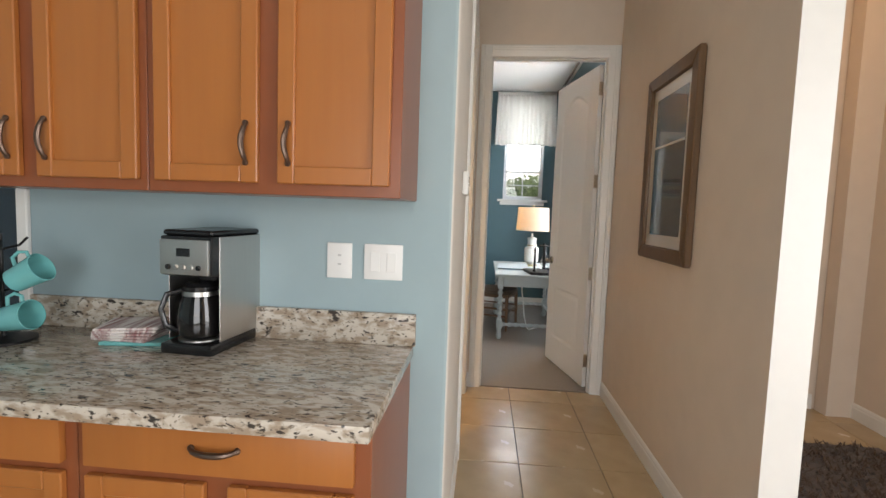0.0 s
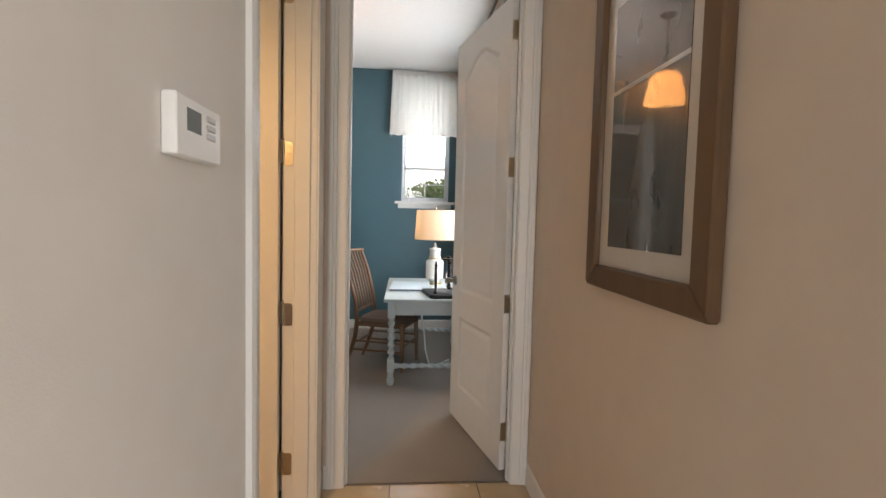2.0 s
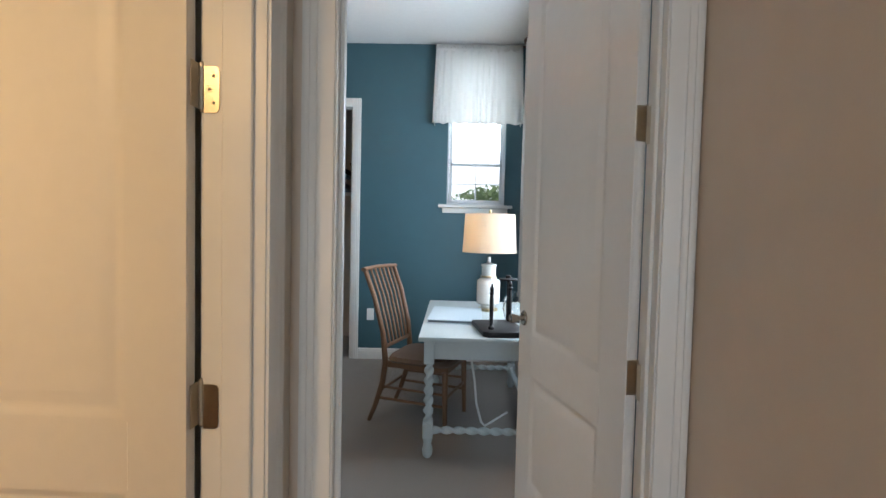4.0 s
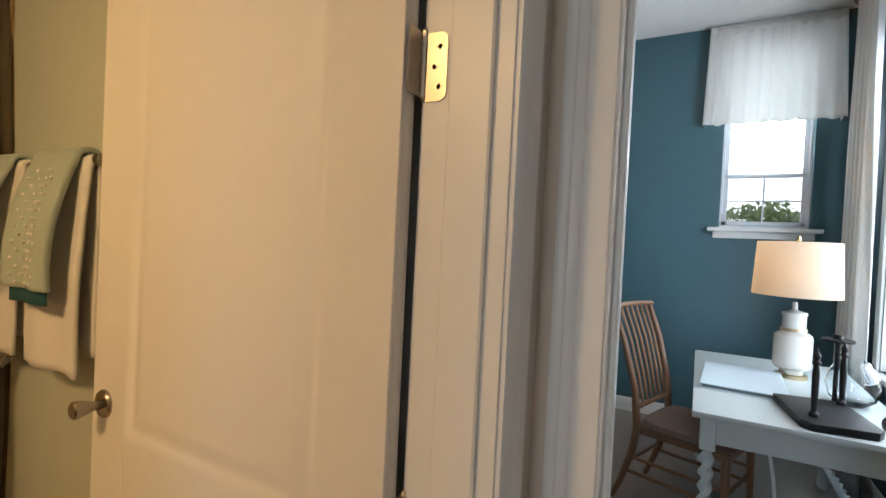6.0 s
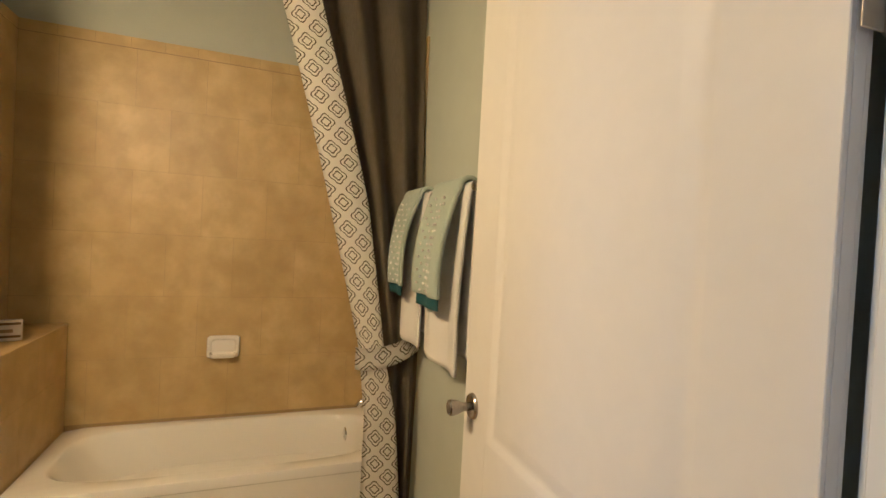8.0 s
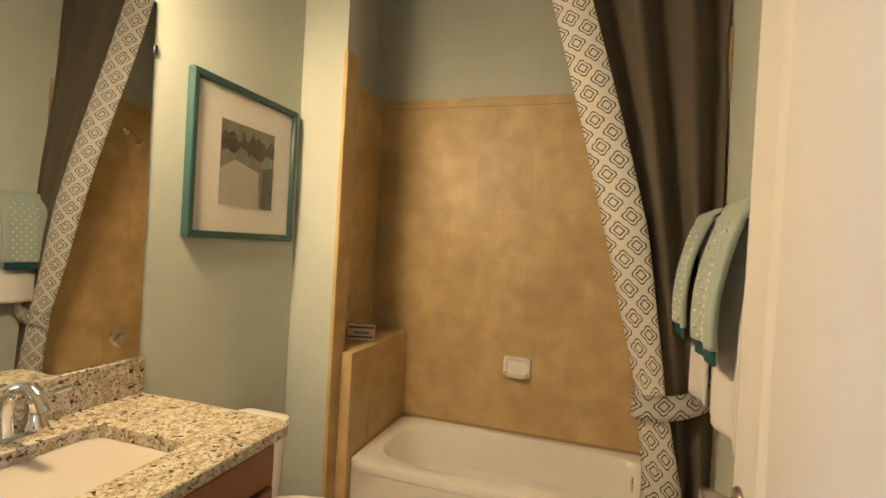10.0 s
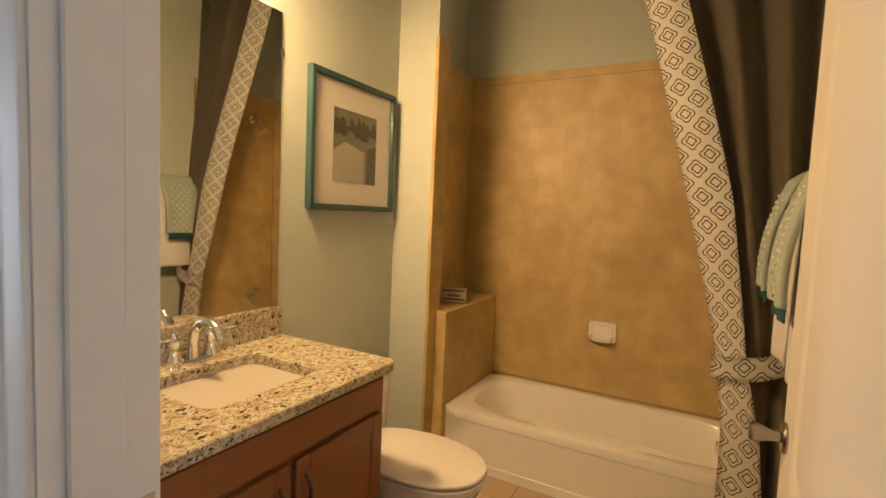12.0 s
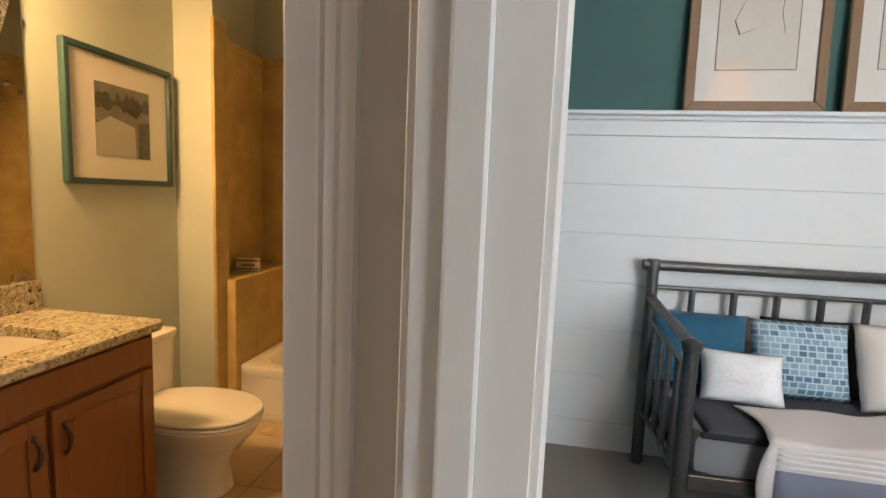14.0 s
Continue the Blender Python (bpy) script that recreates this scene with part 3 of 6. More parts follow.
part("cloth", sheet(lambda u, v: (0.07 * math.cos(u * 6.283) * (0.4 + 0.6 * math.sin(v * 3.14159)), 0.045 * math.sin(u * 6.283) * (0.4 + 0.6 * math.sin(v * 3.14159)), v * 0.075 + 0.004 * math.sin(9 * u + 4 * v)), 24, 10), material("dark_grey_matte", (0.06, 0.06, 0.055), 0.95, grain=0.4, scale=300, bump=0.8, bump_scale=500), ba, smooth=60)


def uv_sheet(fn, nu, nv, thick, su, sv):
    """sheet() with a cloth's own coordinates, in metres, as a UV map."""
    bm = bmesh.new()
    lay = bm.loops.layers.uv.new("cloth")
    grid = [[bm.verts.new(fn(i / nu, j / nv)) for j in range(nv + 1)] for i in range(nu + 1)]
    for i in range(nu):
        for j in range(nv):
            f = bm.faces.new((grid[i][j], grid[i + 1][j], grid[i + 1][j + 1], grid[i][j + 1]))
            for lp, (a, b) in zip(f.loops, ((i, j), (i + 1, j), (i + 1, j + 1), (i, j + 1))):
                lp[lay].uv = (a / nu * su, b / nv * sv)
    if thick:
        bmesh.ops.solidify(bm, geom=list(bm.faces), thickness=thick)
    return bm


def medallion_cloth(name, ground, ink, cell=0.112):
    """Cloth printed with a diamond lattice of doubled quatrefoil outlines."""
    m = material(name, ground, 0.85, bump=0.2, bump_scale=500)
    t = m.node_tree
    b = t.nodes["Principled BSDF"]

    def op(kind, a, c=None, val=None):
        n = t.nodes.new("ShaderNodeMath")
        n.operation = kind
        t.links.new(a, n.inputs[0])
        if c is not None:
            t.links.new(c, n.inputs[1])
        elif val is not None:
            n.inputs[1].default_value = val
        return n.outputs[0]

    uv = t.nodes.new("ShaderNodeUVMap")
    sep = t.nodes.new("ShaderNodeSeparateXYZ")
    t.links.new(uv.outputs[0], sep.inputs[0])
    u, v = op("DIVIDE", sep.outputs[0], val=cell), op("DIVIDE", sep.outputs[1], val=cell)
    p, q = op("ADD", u, v), op("SUBTRACT", u, v)
    x = op("SUBTRACT", op("FRACT", p), val=0.5)
    y = op("SUBTRACT", op("FRACT", q), val=0.5)
    r = op("SQRT", op("ADD", op("MULTIPLY", x, x), op("MULTIPLY", y, y)))
    ang = op("ARCTAN2", y, x)
    wob = op("ADD", op("MULTIPLY", op("COSINE", op("MULTIPLY", ang, val=4.0)), val=-0.15), val=1.0)
    d = op("DIVIDE", r, wob)
    out = None
    for mid, half in ((0.375, 0.028), (0.20, 0.030)):
        band = op("LESS_THAN", op("ABSOLUTE", op("SUBTRACT", d, val=mid)), val=half)
        out = band if out is None else op("MAXIMUM", out, band)
    k = t.nodes.new("ShaderNodeMix")
    k.data_type = "RGBA"
    t.links.new(out, k.inputs[0])
    k.inputs[6].default_value, k.inputs[7].default_value = (*ground, 1), (*ink, 1)
    t.links.new(k.outputs[2], b.inputs["Base Color"])
    return m


curtain_cloth = material("taupe_linen", (0.20, 0.172, 0.128), 0.9, grain=0.35, scale=220, stretch=(1, 1, 0.15), bump=0.4, bump_scale=500, sheen=0.2)
border_cloth = medallion_cloth("medallion_border_cloth", (0.90, 0.88, 0.82), (0.09, 0.07, 0.05))


def curtain_edge(z):
    """The y of the curtain's free edge at a height: swept to the tie, then hanging."""
    if z > 0.88:
        u = z - 0.88
        return -0.288 - 0.228 * u - 0.018 * u * u
    return -0.288 + 0.035 * min(1, (0.88 - z) / 0.3)


def curtain_lean(z):
    """How far the cloth leans in towards the rod above the tie."""
    return -0.088 * max(0.0, z - 0.9)


def curtain_fold(y, z):
    squeeze = 0.35 + 0.65 * min(1, abs(z - 0.86) / 0.5)
    return curtain_lean(z) + 0.042 * squeeze * math.sin(2 * math.pi * 5.6 * (y / max(0.12, -curtain_edge(z) - 0.01)) * 0.62 + 0.5) + 0.008 * math.sin(z * 5 + y * 30)


cur = thing("shower_curtain", "taupe linen shower curtain tied back, with a patterned cream border", "shower curtain", (-1.875, 0, 0))
part("panel", uv_sheet(lambda u, v: (curtain_fold((curtain_edge(0.06 + 2.86 * v) + 0.10) * (1 - u) - 0.015 * u, 0.06 + 2.86 * v) - 0.01, (curtain_edge(0.06 + 2.86 * v) + 0.10) * (1 - u) - 0.015 * u, 0.06 + 2.86 * v), 80, 66, 0.003, 1.2, 2.86), curtain_cloth, cur, smooth=180)
part("border", uv_sheet(lambda u, v: (curtain_lean(0.055 + 2.865 * v) + 0.050 - 0.055 * (1 - u) ** 1.6 + 0.006 * math.sin(3.14159 * u) + 0.006 * math.sin(v * 13), curtain_edge(0.055 + 2.865 * v) + 0.16 * u * (0.62 + 0.38 * min(1, abs(v - 0.287) / 0.22)), 0.055 + 2.865 * v), 8, 70, 0.004, 0.16, 2.865), border_cloth, cur, "cream border printed with dark medallions", smooth=180)
part("tieback", uv_sheet(lambda u, v: (0.052 * math.sin(3.14159 * u) ** 0.5 + 0.006, -0.305 + 0.29 * u, 0.80 + 0.095 * v + 0.085 * u * u), 20, 4, 0.004, 0.30, 0.095), border_cloth, cur, "cream medallion-print tieback", smooth=180)
rod = thing("shower_rod", "chrome shower curtain rod across the alcove", "curtain rod", (-2.054, -0.80, 2.935))
part("rail", tube([(0, -1.10, 0), (0, 0.798, 0)], 0.0125, 12), chrome, rod)

# ---- bathroom: vanity, mirror, toilet, towels ----
van = thing("vanity", "cherry-stained wooden bathroom vanity with two doors", "vanity cabinet", (-0.665, BATH_S, 0))
W2, D2 = 0.44, 0.56
for x in (-W2, W2 - 0.018):
    part("side", box((x, 0.0, 0.10), (x + 0.018, D2 - 0.02, 0.832), 0.002), vanity_wood, van)
part("bottom", box((-W2 + 0.018, 0.0, 0.10), (W2 - 0.018, D2 - 0.02, 0.118)), vanity_wood, van)
part("back", box((-W2 + 0.018, 0.0, 0.118), (W2 - 0.018, 0.008, 0.60)), vanity_wood, van)
bm = bmesh.new()
for p, q in (((-W2, 0.10), (-W2 + 0.04, 0.832)), ((W2 - 0.04, 0.10), (W2, 0.832)), ((-W2 + 0.04, 0.10), (W2 - 0.04, 0.145)), ((-W2 + 0.04, 0.665), (W2 - 0.04, 0.715)), ((-W2 + 0.04, 0.795), (W2 - 0.04, 0.832)), ((-0.025, 0.145), (0.025, 0.665))):
    box((p[0], D2 - 0.02, p[1]), (q[0], D2, q[1]), 0.0, bm)
part("face_frame", bm, vanity_wood, van)
part("toe_kick", box((-W2 + 0.01, 0.0, 0.0), (W2 - 0.01, D2 - 0.07, 0.10)), vanity_wood, van)


def shaker(parent, name, a, b, mat, rail=0.055, lift=0.019, axis="y", sink=0.009):
    """A framed cabinet front: stiles and rails round a sunk panel; a and b are (across, up) corners, the face looks along y."""
    (x0, z0), (x1, z1) = a, b[:2]
    y, s = b[2], b[3]
    leaf = part(name, box((x0 + rail - 0.003, y, z0 + rail - 0.003), (x1 - rail + 0.003, y + s * (lift - sink), z1 - rail + 0.003), 0.002), mat, parent)
    for kind, p, q in (("stile", (x0, z0), (x0 + rail, z1)), ("stile", (x1 - rail, z0), (x1, z1)), ("rail", (x0 + rail, z0), (x1 - rail, z0 + rail)), ("rail", (x0 + rail, z1 - rail), (x1 - rail, z1))):
        part(kind, box((p[0], y, p[1]), (q[0], y + s * lift, q[1]), 0.003), mat, leaf)
    return leaf


def pull(parent, at, across=False, s=1.0, length=0.096, mat=None):
    """A bowed cabinet pull, upright or across, standing off along y."""
    x, y, z = at
    pts = []
    for k in range(13):
        u = k / 12 - 0.5
        off = s * (0.014 * (1 - (2 * u) ** 4) + 0.006)
        pts.append((x + length * u, y + off, z - 0.006 * (1 - (2 * u) ** 2)) if across else (x - 0.004 * math.cos(u * 6.28), y + off, z + length * u))
    bm = tube(pts, [0.0055 + 0.0022 * math.cos(3.14159 * (k / 12 - 0.5)) for k in range(13)], 8)
    for e in (-0.5, 0.5):
        q = (x + e * length, y, z) if across else (x, y, z + e * length)
        lathe([(0.008, 0), (0.008, s * 0.005), (0.005, s * 0.009)], 10, bm, q, "y")
    return part("handle", bm, mat or bronze, parent, "dark bronze pull")


part("false_drawer", box((-0.42, D2, 0.70), (0.42, D2 + 0.018, 0.81), 0.003), vanity_wood, van)
for x0, x1, hx_ in ((-0.42, -0.010, -0.048), (0.010, 0.42, 0.048)):
    dr = shaker(van, "door", (x0, 0.125), (x1, 0.682, D2, 1), vanity_wood)
    pull(dr, (hx_, D2 + 0.019, 0.575), length=0.10)

ctr = thing("bathroom_countertop", "speckled cream granite vanity top with a backsplash", "countertop", (-0.665, BATH_S, -0.033))
sx, sy, shx, shy = -0.018, 0.300, 0.20, 0.165
part("slab", loft([ring(0, 0.302, 0.458, 0.303, 60, 0.900, 96), ring(0, 0.302, 0.462, 0.307, 60, 0.896, 96), ring(0, 0.302, 0.462, 0.307, 60, 0.868, 96), ring(0, 0.302, 0.459, 0.303, 60, 0.864, 96), ring(sx, sy, shx, shy, 9, 0.864, 96), ring(sx, sy, shx, shy, 9, 0.898, 96), ring(sx, sy, shx + 0.002, shy + 0.002, 9, 0.900, 96), ring(0, 0.302, 0.458, 0.303, 60, 0.900, 96)], cap=(False, False)), bath_granite, ctr)
part("backsplash", box((-0.462, 0.0, 0.900), (0.462, 0.020, 1.020), 0.002), bath_granite, ctr)
sink = thing("sink", "cream rectangular undermount sink in the granite top", "sink", (-0.665 + sx, BATH_S + sy, 0.831))
part("basin", loft([ring(0, 0, shx + 0.012, shy + 0.012, 9, -0.002, 48), ring(0, 0, shx + 0.004, shy + 0.004, 9, 0.0, 48), ring(0, 0, shx - 0.006, shy - 0.006, 8, -0.02, 48), ring(0, 0, shx - 0.026, shy - 0.026, 7, -0.125, 48), ring(0, 0, shx - 0.05, shy - 0.05, 5, -0.155, 48), ring(0, 0, 0.03, 0.03, 2, -0.165, 48)]), biscuit_porcelain, sink)
part("drain", lathe([(0.022, -0.1645), (0.022, -0.162), (0.012, -0.161)], 16), chrome, sink, "chrome drain")

fau = thing("faucet", "chrome two-handle centerset bathroom faucet", "faucet", (-0.70, BATH_S + 0.068, 0.867))
part("base_plate", loft([ring(0, 0, 0.080, 0.026, 3, 0, 32), ring(0, 0, 0.080, 0.026, 3, 0.008, 32), ring(0, 0, 0.072, 0.020, 3, 0.013, 32)]), chrome, fau)
part("spout", tube([(0, 0, 0.01), (0, 0.0, 0.05), (0, 0.010, 0.085), (0, 0.035, 0.110), (0, 0.07, 0.115), (0, 0.10, 0.098), (0, 0.112, 0.075)], [0.017, 0.014, 0.013, 0.0125, 0.012, 0.0115, 0.011], 14), chrome, fau)
for s in (-1, 1):
    hd = part("handle", lathe([(0.024, 0.008), (0.025, 0.014), (0.017, 0.03), (0.013, 0.05), (0.016, 0.058), (0.016, 0.066), (0.008, 0.074), (0.006, 0.085), (0.0, 0.087)], 18, at=(s * 0.052, 0, 0)), chrome, fau)
    part("lever", tube([(s * 0.052, 0, 0.070), (s * 0.085, 0.004, 0.073), (s * 0.118, 0.006, 0.076)], [0.007, 0.005, 0.0065], 10), chrome, hd)
part("lift_rod", tube([(0, -0.018, 0.01), (0, -0.018, 0.075)], 0.003, 8), chrome, fau)

for p in list(fau.children) + [q for c in fau.children for q in c.children]:
    for v in p.data.vertices:
        v.co *= 1.28

mir = thing("wall_mirror", "frameless wall mirror above the vanity backsplash", "mirror", (-0.665, BATH_S + 0.001, 0.988))
part("mirror_glass", box((-0.450, 0.0, 0.0), (0.46, 0.006, 1.182), 0.002), mirror_mat, mir, smooth=None)
for z, x in ((1.1, 0.463), (1.1, -0.453)):
    part("clip", box((x - 0.008 if x > 0 else x - 0.006, 0.0, z - 0.09), (x + 0.006 if x > 0 else x + 0.008, 0.010, z - 0.06), 0.002), chrome, mir, "small chrome clip")

vl = thing("vanity_light", "brushed nickel bath bar light with frosted glass shades above the mirror", "vanity light", (-0.665, BATH_S, 2.44))
part("back_bar", box((-0.30, 0.0, -0.04), (0.30, 0.025, 0.04), 0.006, seg=2), nickel, vl)
shade_glass = material("lit_frosted_shade", (1.0, 0.78, 0.50), 0.5, emit=2.2)
for x in (-0.2, 0.0, 0.2):
    part("arm", tube([(x, 0.02, 0), (x, 0.07, 0.0), (x, 0.095, -0.03)], 0.008, 8), nickel, vl)
    part("shade", lathe([(0.028, -0.03), (0.04, -0.05), (0.055, -0.10), (0.062, -0.15), (0.059, -0.15), (0.052, -0.10), (0.036, -0.052), (0.0, -0.05)], 20, at=(x, 0.095, 0)), shade_glass, vl, "frosted glass shade")

toi = thing("toilet", "white porcelain two-piece toilet with a closed lid", "toilet", (-1.365, BATH_S + 0.05, 0))
part("bowl", loft([ring(0, 0.36, 0.115, 0.20, 2.6, 0.0, 40), ring(0, 0.36, 0.11, 0.195, 2.6, 0.05, 40), ring(0, 0.37, 0.095, 0.18, 2.4, 0.16, 40), ring(0, 0.395, 0.125, 0.215, 2.3, 0.26, 40), ring(0, 0.42, 0.165, 0.245, 2.2, 0.34, 40), ring(0, 0.425, 0.178, 0.255, 2.2, 0.385, 40), ring(0, 0.425, 0.172, 0.25, 2.2, 0.395, 40)]), porcelain, toi)
part("seat", loft([ring(0, 0.425, 0.164, 0.236, 2.2, 0.394, 40), ring(0, 0.425, 0.164, 0.236, 2.2, 0.400, 40), ring(0, 0.425, 0.184, 0.256, 2.2, 0.402, 40), ring(0, 0.425, 0.188, 0.260, 2.2, 0.409, 40), ring(0, 0.425, 0.184, 0.256, 2.2, 0.416, 40), ring(0, 0.425, 0.166, 0.238, 2.2, 0.418, 40)]), porcelain, toi)
part("lid", loft([ring(0, 0.425, 0.162, 0.234, 2.2, 0.4175, 40), ring(0, 0.425, 0.162, 0.234, 2.2, 0.425, 40), ring(0, 0.425, 0.182, 0.254, 2.2, 0.426, 40), ring(0, 0.425, 0.186, 0.258, 2.2, 0.430, 40), ring(0, 0.425, 0.186, 0.258, 2.2, 0.438, 40), ring(0, 0.425, 0.182, 0.254, 2.2, 0.4425, 40), ring(0, 0.425, 0.172, 0.244, 2.2, 0.444, 40), ring(0, 0.425, 0.09, 0.15, 2.2, 0.4455, 40)]), porcelain, toi)
part("tank", loft([ring(0, 0.105, 0.185, 0.085, 7, 0.38, 40), ring(0, 0.105, 0.195, 0.092, 7, 0.42, 40), ring(0, 0.105, 0.205, 0.096, 7, 0.72, 40)]), porcelain, toi)
part("tank_lid", loft([ring(0, 0.105, 0.212, 0.103, 8, 0.721, 40), ring(0, 0.105, 0.215, 0.106, 8, 0.735, 40), ring(0, 0.105, 0.212, 0.103, 8, 0.755, 40), ring(0, 0.105, 0.18, 0.08, 6, 0.762, 40)]), porcelain, toi)
part("flush_lever", tube([(0.15, 0.20, 0.67), (0.15, 0.215, 0.67), (0.10, 0.222, 0.665)], 0.006, 8), chrome, toi, "chrome flush lever")
for s in (-1, 1):
    part("hinge_cap", box((s * 0.07 - 0.02, 0.185, 0.418), (s * 0.07 + 0.02, 0.215, 0.436), 0.005), porcelain, toi)
    part("bolt_cap", lathe([(0.016, 0.0), (0.016, 0.012), (0.008, 0.022), (0, 0.023)], 12, at=(s * 0.135, 0.33, 0.0)), porcelain, toi)
    part("trapway", tube([(s * 0.062, 0.33, 0.235), (s * 0.070, 0.25, 0.215), (s * 0.078, 0.205, 0.15), (s * 0.080, 0.195, 0.08), (s * 0.082, 0.24, 0.035), (s * 0.070, 0.33, 0.035)], [0.03, 0.042, 0.046, 0.044, 0.036, 0.03], 14), porcelain, toi)
for p in toi.children:
    for v in p.data.vertices:
        v.co = Vector((v.co.x * 1.07, v.co.y * 1.19, v.co.z * 0.90))

# ---- bathroom: towels and picture ----
white_terry = material("white_terry", (0.78, 0.76, 0.73), 0.95, grain=0.12, scale=350, bump=0.7, bump_scale=420, sheen=0.3)
teal_terry = material("seafoam_waffle_cloth", (0.40, 0.47, 0.41), 0.95, grain=0.2, scale=300, bump=0.6, bump_scale=350, sheen=0.3)
deep_teal = material("deep_teal_cloth", (0.015, 0.085, 0.105), 0.9, grain=0.2, scale=300, bump=0.4, bump_scale=350)


def drape(x0, x1, front, back, y, z, r, thick, wave=0.006, seed=0.0, flare=0.0):
    """Cloth folded over a bar along x: from the front hem over the bar to the back hem."""
    def fn(u, v):
        x = x0 + (x1 - x0) * u
        total = front + back + math.pi * r
        s = v * total
        rip = wave * math.sin(u * 9 + seed) * min(1, abs(s - front) / 0.15)
        if s < front:
            return (x + 0.004 * math.sin(s * 14 + seed), y - r + rip - flare * math.sin(1.9 * (front - s) / front) ** 0.8, z - (front - s))
        if s < front + math.pi * r:
            a = (s - front) / r
            return (x, y - r * math.cos(a), z + r * math.sin(a))
        d = s - front - math.pi * r
        return (x, y + r + rip * 0.4, z - d)
    return sheet(fn, 24, 56, thick)


bar = thing("towel_bar", "satin nickel towel bar on the bathroom wall", "towel bar", (-1.62, 0, 1.55))
part("rail", tube([(-0.40, -0.075, 0), (0.40, -0.075, 0)], 0.009, 12), nickel, bar)
for s in (-1, 1):
    part("bracket", lathe([(0.027, 0.0), (0.027, -0.006), (0.012, -0.012), (0.011, -0.06), (0.016, -0.068), (0.016, -0.088), (0.010, -0.092)], 18, at=(s * 0.40, 0, 0), axis="y"), nickel, bar)
for x, lean in ((-1.81, 0.0), (-1.40, 1.7)):
    w = thing("bath_towel", "white terry bath towel folded over the towel bar", "towel", (x, -0.075, 1.55), group="towels on the bar")
    part("terry", drape(-0.17, 0.17, 0.61, 0.56, 0, 0, 0.018, 0.012, 0.009, lean, 0.020), white_terry, w, smooth=180)
    h = thing("hand_towel", "seafoam tufted hand towel with a deep teal hem", "towel", (x, -0.075, 1.55), group="towels on the bar")
    part("cloth", drape(-0.125, 0.125, 0.37, 0.30, 0, 0, 0.040, 0.016, 0.008, lean + 2, 0.060), teal_terry, h, smooth=180)
    part("hem", sheet(lambda u, v: (-0.10 + 0.20 * u, -0.088 - 0.004 * math.sin(9 * u + lean), -0.412 + 0.060 * v), 20, 3, 0.004), deep_teal, h, "deep teal fringe hem", smooth=180)
    dots = bmesh.new()
    for i in range(1, 8):
        for j in range(15):
            if (i + j) % 2 == 0:
                bmesh.ops.create_icosphere(dots, subdivisions=1, radius=0.0056, matrix=Matrix.Translation((-0.09 + i * 0.0225, -0.040 - 0.060 * math.sin(1.9 * (0.355 - j * 0.023) / 0.37) ** 0.8 + 0.006 * math.sin((i * 0.0225 + 0.015) / 0.21 * 9 + lean + 2), -0.355 + j * 0.023)))
    tagged(part("terry_texture", dots, white_terry, h, smooth=180), "pale raised tufts", "", "", "stuff")

teal_frame = material("teal_frame_lacquer", (0.03, 0.072, 0.068), 0.38, grain=0.15, scale=40)
mat_board = material("cream_mat_board", (0.66, 0.63, 0.57), 0.7, grain=0.03, scale=60, coat=0.6)


def framed(name, label, w, h, fw, fd, frame_mat, board, at, m, draw, bead=0.004):
    """A frame in the xz plane that looks along -y: four mitred sides, mat board, and what draw adds in front of it."""
    p = thing(name, label, "framed picture", at)
    p.matrix_world = m
    for a, b, c, d in (((-w / 2, 0), (w / 2, 0), (w / 2 - fw, fw), (-w / 2 + fw, fw)), ((-w / 2, h), (w / 2, h), (w / 2 - fw, h - fw), (-w / 2 + fw, h - fw)),
                       ((-w / 2, 0), (-w / 2, h), (-w / 2 + fw, h - fw), (-w / 2 + fw, fw)), ((w / 2, 0), (w / 2, h), (w / 2 - fw, h - fw), (w / 2 - fw, fw))):
        part("frame_side", prism([(x, -0.0, z) for x, z in (a, b, c, d)], (0, -fd, 0), bead), frame_mat, p)
    part("mat_board", box((-w / 2 + fw - 0.002, -fd * 0.45, fw - 0.002), (w / 2 - fw + 0.002, -fd * 0.30, h - fw + 0.002)), board, p)
    draw(p, -fd * 0.45 - 0.0008)
    return p


def rough_edge(x0, x1, z, amp, n, seed):
    r = random.Random(seed)
    return [(x0 + (x1 - x0) * k / n, z + amp * (r.random() - 0.5) * 2) for k in range(n + 1)]


photo_grey = material("photo_pale_water", (0.42, 0.40, 0.34), 0.4, grain=0.15, scale=12, second=(0.30, 0.29, 0.25), coat=0.6)
photo_dark = material("photo_dark_trees", (0.035, 0.036, 0.03), 0.4, grain=0.3, scale=50, second=(0.09, 0.09, 0.075), coat=0.6)
photo_mid = material("photo_mid_water", (0.17, 0.17, 0.14), 0.4, grain=0.3, scale=30, stretch=(1, 1, 0.3), coat=0.6)


